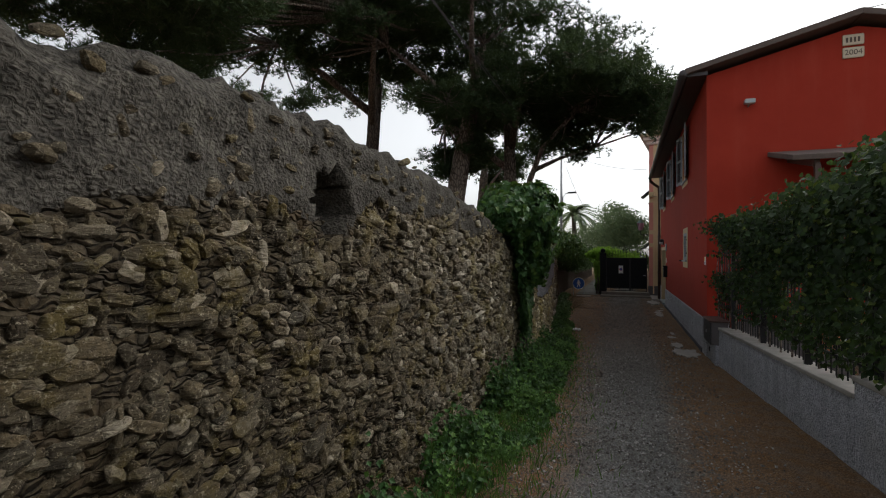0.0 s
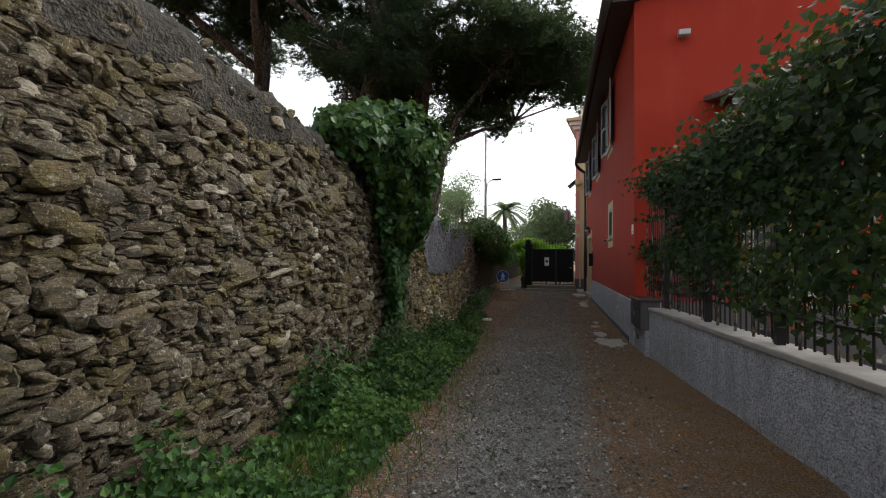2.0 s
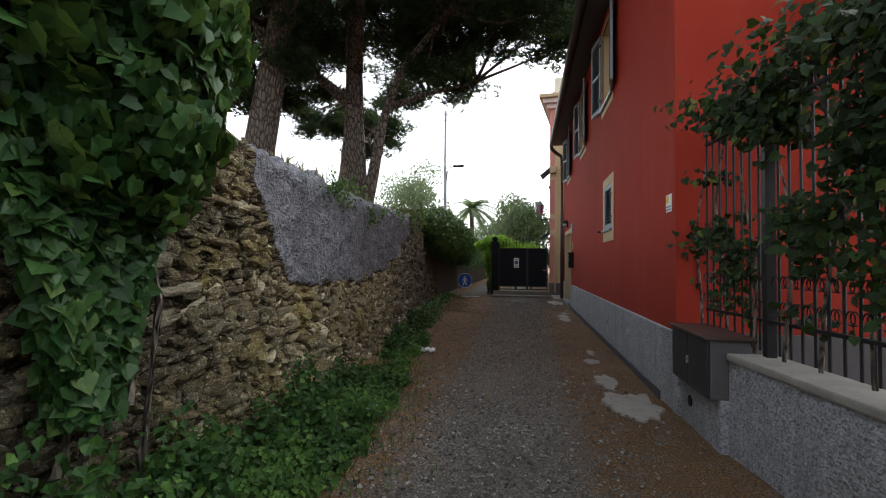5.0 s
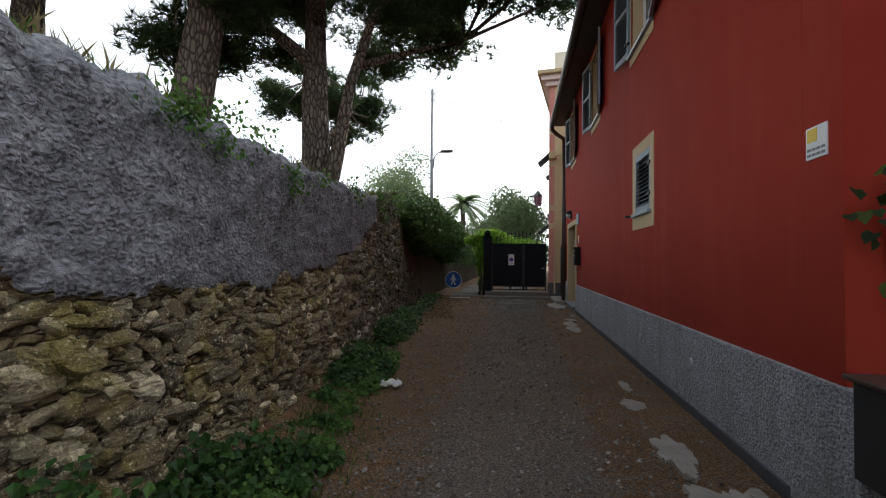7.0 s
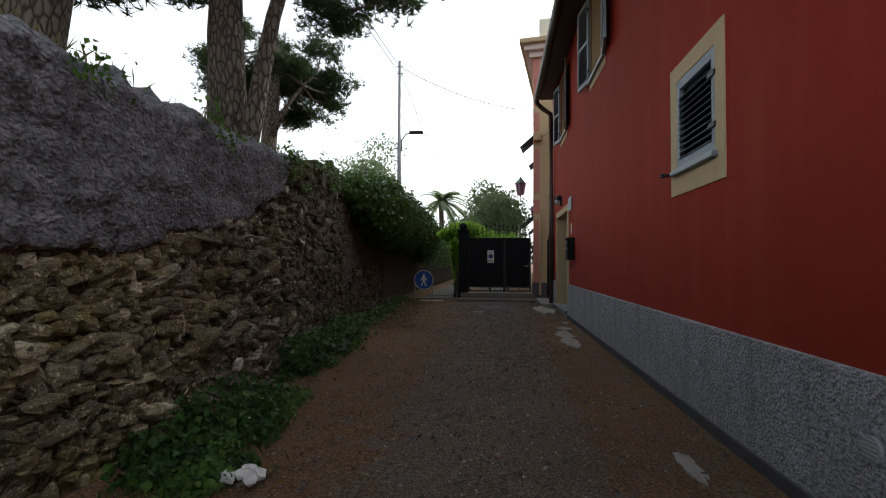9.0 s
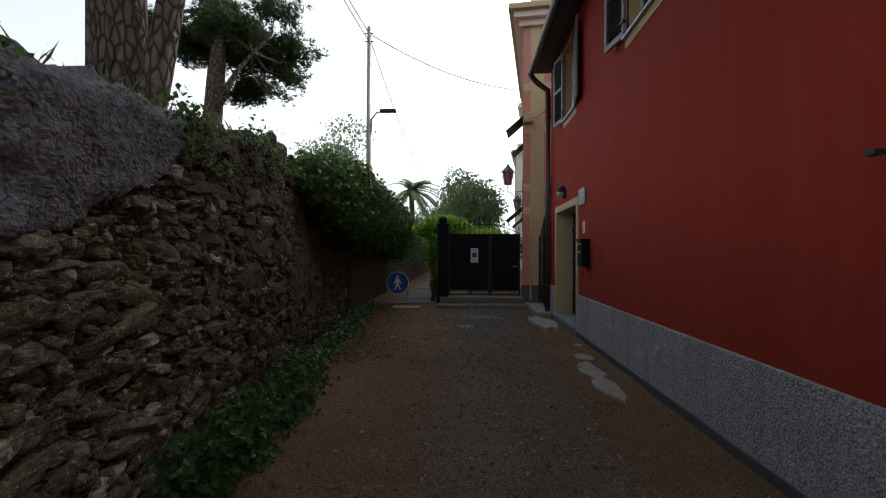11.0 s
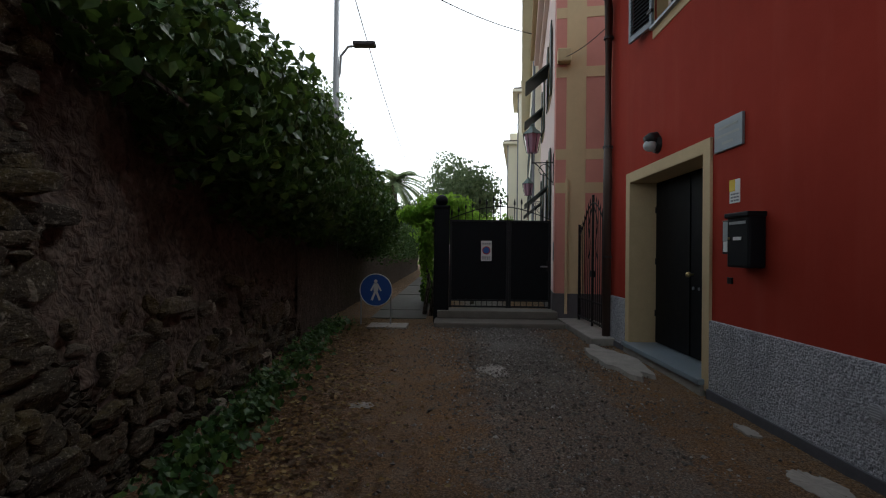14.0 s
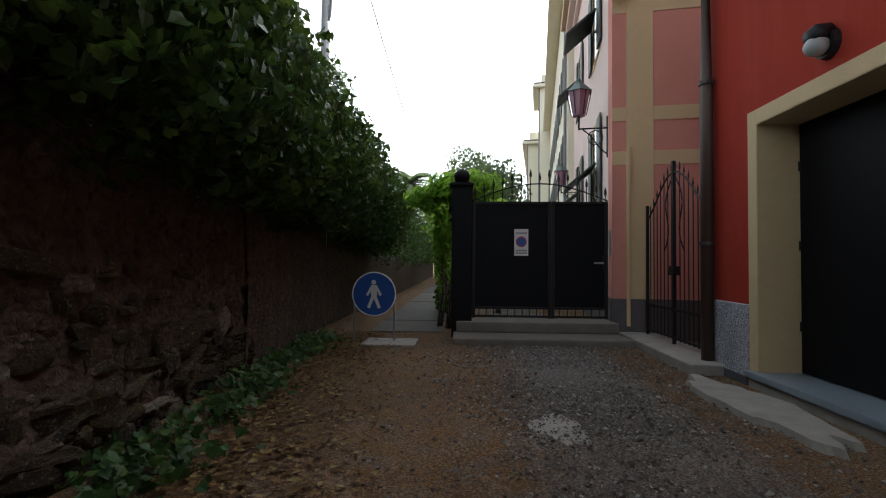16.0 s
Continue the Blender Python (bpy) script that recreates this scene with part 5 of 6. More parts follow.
# ---- plants ----
def facing(n, d, rng, spread=0.6):
    """n rotations whose leaf face (z axis) looks roughly along d and whose tip (y axis) hangs down."""
    d = np.broadcast_to(np.asarray(d, float), (n, 3)) + rng.normal(0, spread, (n, 3))
    d /= np.linalg.norm(d, axis=1, keepdims=True)
    tip = np.array([0, 0, -1.0]) + rng.normal(0, 0.55, (n, 3))
    tip -= d * (tip * d).sum(1, keepdims=True)
    tip /= np.linalg.norm(tip, axis=1, keepdims=True)
    return np.stack([np.cross(tip, d), tip, d], 2)


def leafy(parent, name, P, D, size, mat, rng, tv=LOBE_V, tf=LOBE_F, spread=0.6, label=""):
    n = len(P)
    me = scatter(name, tv, tf, P, facing(n, D, rng, spread), size * rng.uniform(0.6, 1.25, n), mat)
    ob = new(name, me)
    ob.parent = parent
    if parent is not None:
        ob.matrix_parent_inverse = world_of(parent).inverted()
    return tagged(ob, label, kind="stuff")


def blob_points(n, c, r, rng, shell=0.35):
    """Points in the outer shell of an ellipsoid with lumps, and the outward way there."""
    d = rng.normal(0, 1, (n, 3))
    d /= np.linalg.norm(d, axis=1, keepdims=True)
    lump = np.array([1 + 0.35 * noise.fractal(Vector(v) * 2.3 + Vector(c), 1.0, 2.0, 3) for v in d])
    rad = lump * (1 - shell * rng.uniform(0, 1, n) ** 1.6)
    return np.asarray(c) + d * np.asarray(r) * rad[:, None], d


# great ivy clump over the old wall
ivy = empty("ivy_clump", -1.4, 10.2, 1.0)
tagged(ivy, "dense dark ivy clump spilling over the old stone wall", "ivy")
stem = bmesh.new()
for k in range(6):
    y = 10.0 + 0.1 * k
    tube(stem, [(-1.26 + 0.02 * random.random(), y + 0.15 * random.uniform(-1, 1), 0.3 + 0.1 * k % 0.5), (-1.24, y + 0.1, 1.2), (-1.27, y - 0.1, 2.0), (-1.4, y, 2.7)], [0.025, 0.022, 0.018, 0.012], 6)
tagged(hpart("stem", stem, BARK, parent=ivy), kind="stuff")
Ps, Ds = [], []
for c, r, n in (((-1.08, 10.05, 2.82), (0.46, 0.78, 0.62), 9000), ((-1.4, 9.35, 2.85), (0.45, 0.65, 0.34), 3800), ((-1.5, 9.9, 3.1), (0.45, 0.6, 0.36), 2500), ((-1.12, 10.25, 2.2), (0.34, 0.55, 0.6), 3500)):
    p, d = blob_points(n, c, r, rng, 0.4)
    Ps.append(p)
    Ds.append(d)
# the curtain that hangs on the face of the wall, narrowing downwards
n = 4200
z = rng.uniform(0.75, 2.6, n)
half = np.interp(z, [0.7, 1.2, 1.8, 2.3, 2.6], [0.10, 0.22, 0.42, 0.75, 1.0])
y = 10.15 - 0.02 * (2.5 - z) + rng.uniform(-1, 1, n) * half
Ps.append(np.stack([wall_x(y) + 0.10 + 0.10 * rng.uniform(0, 1, n), y, z], 1))
Ds.append(np.tile([1, -0.2, 0.3], (n, 1)))
leafy(ivy, "leaves", np.concatenate(Ps), np.concatenate(Ds), 0.085, IVY, rng, spread=0.45)

# ivy along the top of the rendered wall
hedge = empty("ivy_hedge", -2.4, 27, 2)
tagged(hedge, "long thick ivy hedge hanging over the rendered wall", "hedge")
Ps, Ds = [], []
y0 = 22.3
while y0 < 58:
    big = np.interp(y0, [22, 23, 24.5, 29, 34, 58], [0.25, 0.55, 0.85, 1.0, 1.1, 1.1])
    c = (wall_x(y0) + 0.05 + 0.2 * big, y0, float(np.interp(y0, [21, 24, 29, 34, 40, 58], [2.6, 2.55, 2.5, 2.3, 2.1, 2.2])))
    n = int((3400 if y0 < 34 else 900) * big)
    p, d = blob_points(n, c, (0.62 * big + 0.12, 0.85, 0.85 * big + 0.1), rng, 0.35)
    Ps.append(p)
    Ds.append(d)
    y0 += 0.8 if y0 < 34 else 1.6
leafy(hedge, "leaves", np.concatenate(Ps), np.concatenate(Ds), 0.07, IVY, rng)
hb = bmesh.new()
for yy in np.arange(22, 58, 0.9):
    tube(hb, [(wall_x(yy) - 0.2, yy, 2.15), (wall_x(yy) + 0.05, yy + 0.1, 2.4), (wall_x(yy) + 0.3, yy + 0.3, 2.2)], [0.03, 0.025, 0.012], 5)
tagged(hpart("stem", hb, BARK, parent=hedge), kind="stuff")

# creeper on the railing
creeper = empty("railing_creeper", 2.6, 9, 0.9)
tagged(creeper, "leafy green creeper grown through the iron railing", "creeper")
n = 44000
y = rng.uniform(1.0, HY0 - 0.1, n)
dens = np.array([noise.fractal(Vector((v * 0.8, 3.3, 1.0)), 1.0, 2.0, 2) for v in y])
u = rng.uniform(0, 1, n) ** 0.62
ztop = np.interp(y, [1, 5, 8.0, 10.5, 12.5, 14.2], [3.35, 3.3, 3.05, 2.85, 2.9, 3.0]) + 0.12 * dens
zlow = np.interp(y, [1, 6, 8, 10, 12.5, 14.2], [0.95, 0.95, 0.9, 1.0, 1.0, 0.95])
z = zlow + (ztop - zlow) * u
side = rng.normal(0, 1, n)
bulge = 0.09 + 0.13 * np.clip((z - 2.1) / 0.8, 0, 1) * np.clip(1.3 - (z - 2.6), 0, 1)
x = rail_x(y) - 0.02 + side * bulge
gap = np.array([noise.fractal(Vector((a * 1.7, b * 1.7, 7.7)), 1.0, 2.0, 3) for a, b in zip(y, z)])
thin = np.interp(y, [1, 8.5, 9.8, 11.5, 12.6, 13.4], [-0.7, -0.62, -0.24, 0.0, 0.02, 0.16])
keep = (gap > thin) | ((z > ztop - 0.25) & (y < 12.2) & (side < 1.2))
P = np.stack([x, y, z], 1)[keep]
D = np.stack([-0.8 + 0 * P[:, 0] + 0.9 * np.sign(P[:, 0] - rail_x(P[:, 1])) * (side[keep] > 0), -0.5 + 0 * P[:, 0], 0.6 + 0 * P[:, 0]], 1)
leafy(creeper, "leaves", P, D, 0.062, CREEPER, rng, spread=0.55)
for k in range(26):
    vine = bmesh.new()
    y = 2.5 + 11.2 * k / 26
    base = 0.77 if y > STEP_Y else 0.955
    tube(vine, [(float(rail_x(y)) + 0.02 * math.sin(9 * t + k), y + 0.12 * math.sin(5 * t + k), base + (2.75 - base) * t) for t in np.linspace(0, 1, 9)], list(np.linspace(0.016, 0.006, 9)), 5)
    hpart("stem", vine, BARK, parent=creeper)

# weeds along the foot of the old wall
weeds = empty("weeds", -1.1, 9, 0)
tagged(weeds, "green weeds and grass along the foot of the wall", "weeds", kind="stuff")
Ps, Qs = [], []
for k in range(760):
    y = rng.uniform(1.0, 20.0) if k % 3 else rng.uniform(5.5, 13)
    dens = noise.fractal(Vector((y * 0.75, 1.7, 0)), 1.0, 2.0, 3)
    if (dens < (-0.12 if y < 5 else -0.4) or y > 17.5 or 4.9 < y < 6.3) and rng.uniform() < 0.75:
        continue
    wid = float(np.interp(y, [1, 8, 12, 20], [0.42, 0.8, 0.65, 0.35]))
    off = 0.08 + wid * rng.uniform(0, 1) ** 1.4
    hgt = float(np.interp(y, [1, 5, 8, 12, 15, 20.5], [0.55, 0.6, 0.6, 0.42, 0.35, 0.2])) * rng.uniform(0.35, 1.5) * (0.8 + 1.1 * max(dens, -0.4)) * max(0.22, 1.15 - 1.2 * off)
    n = 90
    d = rng.normal(0, 1, (n, 3))
    d[:, 2] = np.abs(d[:, 2])
    d /= np.linalg.norm(d, axis=1, keepdims=True)
    q = np.array([wall_x(y) + off, y, 0.03]) + d * np.array([0.14, 0.17, hgt]) * rng.uniform(0.35, 1.05, n)[:, None]
    (Qs if off > 0.35 and noise.noise(Vector((y * 1.3, off * 2, 4))) > -0.05 else Ps).append(q)
for k in range(46):
    y = rng.uniform(18.2, 21.2)
    d = np.abs(rng.normal(0, 1, (70, 3))) * rng.choice([-1, 1], (70, 3)) * np.array([0.10, 0.14, 0.0]) + np.array([0, 0, 1.0]) * rng.uniform(0.02, 0.4, (70, 1))
    Ps.append(np.array([wall_x(y) + 0.12 + 0.25 * rng.uniform() ** 1.5, y, 0.02]) + d)
P, Q = np.concatenate(Ps), np.concatenate(Qs)
leafy(weeds, "leaves", P, np.tile([0.5, -0.4, 0.8], (len(P), 1)), 0.062, NETTLE, rng, LEAF_V * np.array([1.35, 1, 1]), LEAF_F, 0.65)
leafy(weeds, "leaves", Q, np.tile([0.4, -0.4, 0.9], (len(Q), 1)), 0.044, WEED, rng, LEAF_V * np.array([1.6, 1, 1]), LEAF_F, 0.5)
n = 16000
y = rng.uniform(0.5, 17, n)
cx = wall_x(y) + 0.1 + np.abs(rng.normal(0, 0.42, n)) * np.interp(y, [9, 17], [1.25, 0.5])
P = np.stack([cx, y, np.full(n, 0.0)], 1)
gme = scatter("grass", BLADE_V * np.array([1.5, 1, 1]), BLADE_F, P, turns(n, rng, 0.28), np.interp(y, [4, 12, 17], [0.15, 0.10, 0.08]) * rng.uniform(0.4, 1.3, n), WEED)
g = new("grass", gme)
g.parent = weeds
g.matrix_parent_inverse = weeds.matrix_basis.inverted()
tagged(g, kind="stuff")


def pine(name, base, trunk_pts, radii, limbs, clumps, seed, label):
    """A stone pine: trunk, bent limbs, twigs and a crown of needle tufts in uneven clumps."""
    g = np.random.default_rng(seed)
    T = empty(name, *base)
    tagged(T, label, "tree", "pines behind the wall")
    hpart("trunk", tube(bmesh.new(), trunk_pts, radii, 14, 0.25), BARK, parent=T, smooth=True)
    for pts, r0 in limbs:
        hpart("limb", tube(bmesh.new(), pts, list(np.linspace(r0, r0 * 0.35, len(pts))), 9, 0.25), BARK, parent=T, smooth=True)
    heads = [np.array(l[0][-1]) for l in limbs] + [np.array(trunk_pts[-1])]
    tw = bmesh.new()
    P = []
    for c, r in clumps:
        c, r = np.array(c, float), np.array(r, float)
        h = min(heads, key=lambda q: np.linalg.norm(q - c))
        midp = (h + c) / 2 + g.normal(0, 0.15, 3)
        tube(tw, [tuple(h), tuple(midp), tuple(c)], [0.05, 0.035, 0.015], 5)
        vol = r[0] * r[1] * r[2]
        k = int(10 + 12 * vol ** 0.62)
        sub = c + np.clip(g.normal(0, 0.48, (k, 3)), -1.05, 1.05) * r
        for s in sub:
            tube(tw, [tuple(c), tuple((c + s) / 2 + g.normal(0, 0.08, 3)), tuple(s)], [0.018, 0.012, 0.005], 4)
            m = 26
            d = g.normal(0, 1, (m, 3))
            d /= np.linalg.norm(d, axis=1, keepdims=True)
            P.append(s + d * np.array([0.50, 0.50, 0.30]) * g.uniform(0.2, 1.0, m)[:, None])
    tagged(hpart("twig", tw, BARK, parent=T), kind="stuff")
    P = np.concatenate(P)
    ob = new("crown", scatter("crown", TUFT_V, TUFT_F, P, turns(len(P), g, 0.5), 0.20 * g.uniform(0.7, 1.3, len(P)), NEEDLE))
    ob.parent = T
    ob.matrix_parent_inverse = T.matrix_basis.inverted()
    tagged(ob, kind="stuff")
    return T


def crown(c, R, n, seed, flat=0.35, size=(0.9, 1.5)):
    """Clump places for a flat-topped crown."""
    g = random.Random(seed)
    out = []
    for i in range(n):
        a, q = g.uniform(0, 2 * math.pi), math.sqrt(g.uniform(0.02, 1))
        s = g.uniform(*size)
        out.append(((c[0] + R * q * math.cos(a), c[1] + R * q * math.sin(a), c[2] + flat * R * (1 - q * q) * g.uniform(0.2, 1.6) + g.uniform(-0.7, 0.8)), (s, s, s * 0.5)))
    return out


# the forked pine
B = (-3.8, 20.6)
pine("stone_pine", (*B, 1.6), [(*B, 1.6), (B[0] + 0.02, B[1], 3.2), (B[0] - 0.05, B[1], 5.0), (B[0] - 0.1, B[1] + 0.1, 7.0), (B[0] - 0.3, B[1], 9.0)], [0.40, 0.31, 0.27, 0.23, 0.13],
     [([(B[0] + 0.2, B[1], 2.4), (B[0] + 0.45, B[1], 3.6), (B[0] + 0.75, B[1], 5.2), (B[0] + 1.3, B[1] - 0.3, 6.4), (B[0] + 2.6, B[1] - 0.8, 7.6)], 0.19),
      ([(B[0], B[1], 5.6), (B[0] - 1.0, B[1] - 0.5, 6.4), (B[0] - 2.4, B[1] - 1.2, 7.6)], 0.16),
      ([(B[0], B[1], 6.6), (B[0] + 0.6, B[1] - 1.5, 7.8), (B[0] + 1.2, B[1] - 3.0, 8.6)], 0.15),
      ([(B[0] + 0.9, B[1], 5.6), (B[0] + 1.9, B[1] + 0.8, 6.2), (B[0] + 3.1, B[1] + 1.2, 6.6)], 0.10)],
     crown((-2.4, 20.2, 7.5), 4.4, 50, 11) + crown((-2.0, 21.4, 7.0), 1.3, 7, 41, 0.3, (0.4, 0.8)) + crown((-5.4, 20.4, 6.0), 1.6, 9, 42, 0.3, (0.4, 0.8)) + crown((-0.6, 20.4, 8.0), 1.2, 6, 43, 0.3, (0.4, 0.8)), 21, "forked stone pine with dark needle clumps above the wall")
B2 = (-5.8, 19.0)
pine("stone_pine", (*B2, 1.6), [(*B2, 1.6), (B2[0] + 0.1, B2[1], 4.0), (B2[0] + 0.45, B2[1], 6.0), (B2[0] + 1.0, B2[1] - 0.3, 8.2), (B2[0] + 1.4, B2[1] - 0.5, 10)], [0.45, 0.38, 0.33, 0.27, 0.12],
     [([(B2[0] + 0.8, B2[1], 7.4), (B2[0] - 0.4, B2[1] - 1.2, 8.6), (B2[0] - 1.6, B2[1] - 2.4, 9.6)], 0.17), ([(B2[0] + 1.0, B2[1], 8.0), (B2[0] + 1.4, B2[1] - 2, 9.2), (B2[0] + 1.9, B2[1] - 3.6, 10)], 0.15)],
     crown((-6.6, 16.6, 10.3), 4.8, 42, 12), 22, "tall stone pine with a leaning trunk behind the wall")
B3 = (-9.6, 19.0)
pine("stone_pine", (*B3, 1.6), [(*B3, 1.6), (B3[0] + 0.2, B3[1], 5.0), (B3[0] + 0.4, B3[1], 9.0), (B3[0] + 0.2, B3[1], 12)], [0.42, 0.36, 0.3, 0.14],
     [([(B3[0] + 0.3, B3[1], 8.0), (B3[0] - 1.2, B3[1] - 1.4, 9.4), (B3[0] - 2.6, B3[1] - 2.4, 10.4)], 0.17), ([(B3[0] + 0.3, B3[1], 7.5), (B3[0] + 1.4, B3[1] - 2, 9.2), (B3[0] + 2.4, B3[1] - 3.6, 10)], 0.15)],
     crown((-10.5, 16.5, 9.3), 6.2, 52, 13) + crown((-9.6, 8.6, 7.6), 3.4, 24, 44, 0.3), 23, "stone pine with a broad dark crown behind the wall")


B4 = (-7.8, 29.6)
pine("stone_pine", (*B4, 0.0), [(*B4, 0.0), (B4[0] + 0.1, B4[1], 4.0), (B4[0] + 0.3, B4[1], 7.0), (B4[0] + 0.5, B4[1], 9.0)], [0.36, 0.3, 0.24, 0.1],
     [([(B4[0] + 0.2, B4[1], 5.5), (B4[0] + 0.9, B4[1] - 0.3, 6.6), (B4[0] + 1.6, B4[1] - 0.4, 7.4)], 0.12)],
     crown((-7.2, 29.5, 7.6), 2.4, 26, 14, 0.4, (0.5, 0.9)), 24, "smaller stone pine farther back behind the wall")


def bush(name, c, r, n, size, mat, label, trunk=None, seed=1, tv=LEAF_V, tf=LEAF_F):
    g = np.random.default_rng(seed)
    T = empty(name, c[0], c[1], 0)
    tagged(T, label, "tree" if trunk else "bush")
    k = 7
    Ps, Ds = [], []
    for i in range(k):
        o = g.normal(0, 0.42, 3) * np.array(r)
        p, d = blob_points(n // k, np.array(c) + o, np.array(r) * g.uniform(0.45, 0.75), g, 0.5)
        Ps.append(p)
        Ds.append(d)
    w = bmesh.new()
    tube(w, [(c[0], c[1], 0), (c[0] + 0.1, c[1], c[2] * 0.5), (c[0], c[1], c[2])], [0.18, 0.14, 0.06] if trunk else [0.06, 0.05, 0.03], 7)
    hpart("trunk", w, BARK, parent=T, smooth=True)
    leafy(T, "crown", np.concatenate(Ps), np.concatenate(Ds), size, mat, g, tv, tf, 0.7)
    return T


bush("wisteria", (-1.02, 30.9, 1.5), (0.22, 0.4, 0.55), 900, 0.11, WISTERIA, "bright green wisteria hanging beside the gate pillar", seed=16)
bush("wisteria", (-0.85, 30.7, 2.35), (0.62, 0.5, 0.40), 2000, 0.13, WISTERIA, "bright green wisteria over the gate pillar", seed=3)
bush("wisteria", (0.2, 33.5, 2.1), (1.2, 1.2, 0.5), 2000, 0.16, WISTERIA, "bright green wisteria behind the gate", seed=4)
bush("garden_hedge", (1.0, 36.0, 1.9), (1.6, 2.2, 0.8), 3500, 0.14, IVY, "dark garden hedge behind the drive gate", seed=5)
bush("path_bush", (-0.95, 33.0, 0.6), (0.3, 1.6, 0.6), 1800, 0.10, WEED, "tufts of green beside the footpath", seed=6)
bush("garden_tree", (0.4, 48, 5.2), (3.0, 3, 2.8), 8000, 0.22, HAZYLEAF, "grey-green garden tree beyond the gate", True, 7)
bush("garden_tree", (-1.6, 62, 5.5), (3.4, 3, 2.6), 5000, 0.26, HAZYLEAF, "rounded dark garden tree in the distance", True, 8)
bush("garden_tree", (2.0, 70, 5.6), (3.6, 3, 2.6), 4500, 0.28, HAZYLEAF, "rounded garden tree in the distance", True, 9)
bush("garden_tree", (-5.6, 37, 5.6), (2.0, 2.2, 1.5), 4000, 0.15, HAZYLEAF, "airy olive tree behind the hedge", True, 10)
bush("garden_tree", (-8.0, 46, 6.2), (3.0, 3.2, 1.8), 4000, 0.2, HAZYLEAF, "airy olive tree behind the hedge", True, 11)
bush("garden_tree", (-3.5, 75, 4.5), (6, 3, 3.0), 4500, 0.3, HAZYLEAF, "far garden trees at the end of the path", True, 12)


def palm(x, y, h, seed):
    g = random.Random(seed)
    T = empty("palm_tree", x, y, 0)
    tagged(T, "date palm with a shaggy crown beyond the hedge", "tree")
    hpart("trunk", tube(bmesh.new(), [(x, y, 0), (x + 0.1, y, h * 0.5), (x, y, h)], [0.28, 0.24, 0.3], 10, 0.3), BARK, parent=T)
    for i in range(34):
        a, up = g.uniform(0, 6.28), g.uniform(-0.5, 1.2)
        L = g.uniform(2.2, 3.0)
        pts = []
        for t in np.linspace(0, 1, 9):
            rr = L * t * math.cos(up * (1 - t * 0.3))
            zz = L * t * math.sin(up) - 0.9 * t * t * L * 0.6
            pts.append(Vector((x + rr * math.cos(a), y + rr * math.sin(a), h + zz)))
        fb = bmesh.new()
        side = Vector((-math.sin(a), math.cos(a), 0))
        for p, q in zip(pts, pts[1:]):
            for s in (-1, 1):
                for u in (0.0, 0.5):
                    o = p.lerp(q, u)
                    e = o + side * s * 0.42 + (q - p) * 1.2 - Vector((0, 0, 0.12))
                    vs = [fb.verts.new(o), fb.verts.new(o + (q - p) * 0.75), fb.verts.new(e)]
                    fb.faces.new(vs)
        hpart("frond", fb, HAZYLEAF, parent=T)


palm(-5.3, 62, 7.6, 5)

# ---- loose cover of the lane ----
n = 62000
y = rng.uniform(2.5, 30, n)
x = rng.uniform(-2.6, 2.15, n)
edge = wall_x(y) + 0.12
w = np.clip((-0.25 - x) / 0.5, 0, 1) + np.clip((x - 1.05) / 0.4, 0, 1) + np.interp(y, [11, 15, 25, 28], [0, 0.8, 0.8, 0.1]) + 0.06
keep = (x > edge) & (rng.uniform(0, 1, n) < w)
P = np.stack([x, y, np.full(n, 0.012)], 1)[keep]
NEEDLE_V = np.array([[-0.5, 0.0, 0.0], [0.5, 0.03, 0.012], [0.5, -0.03, 0.012]])
ob = new("pine_litter", scatter("pine_litter", NEEDLE_V, np.array([[0, 1, 2]]), P, turns(len(P), rng, 0.15), 0.055 * rng.uniform(0.5, 1.4, len(P)), DRYNEEDLE))
tagged(ob, "brown dry pine needles strewn over the lane", "litter", kind="stuff")
n = 8000
y = np.concatenate([rng.uniform(22, 30, n), rng.normal(23.2, 0.6, 900), rng.uniform(3, 22, 900)])
x = wall_x(y) + 0.15 + np.abs(rng.normal(0, 0.55, len(y)))
P = np.stack([x, y, np.full(len(y), 0.03)], 1)
ob = new("fallen_leaves", scatter("fallen_leaves", LEAF_V * np.array([1.6, 1, 1]), LEAF_F, P, turns(len(y), rng, 0.14), 0.047 * rng.uniform(0.5, 1.3, len(y)), LITTER))
tagged(ob, "yellow and brown fallen leaves by the wall", "leaves", kind="stuff")


# tufts and dry stalks along the top of the old wall
n = 5200
y = rng.uniform(12.2, 22.5, n)
lump = np.array([noise.fractal(Vector((v * 1.3, 0.4, 9)), 1.0, 2.0, 2) for v in y])
keep = rng.uniform(0, 1, n) < np.clip(0.15 + 1.2 * lump, 0.04, 1)
y = y[keep]
P = np.stack([wall_x(y) - 0.08 - 0.30 * rng.uniform(0, 1, len(y)), y, wall_top(y) - 0.03], 1)
half = len(y) // 2
top_plants = empty("wall_top_plants", -1.6, 16, 2.3)
tagged(top_plants, "dry grass and small weeds growing on top of the wall", "weeds", kind="stuff")
for lo_, hi_, mt, sz in ((0, half, WEED, 0.10), (half, len(y), STRAW, 0.15)):
    o = new("grass", scatter("grass", BLADE_V * np.array([1.0, 1, 1]), BLADE_F, P[lo_:hi_], turns(hi_ - lo_, rng, 0.4), sz * rng.uniform(0.4, 1.3, hi_ - lo_), mt))
    o.parent = top_plants
    o.matrix_parent_inverse = top_plants.matrix_basis.inverted()
    tagged(o, kind="stuff")
Ps = []
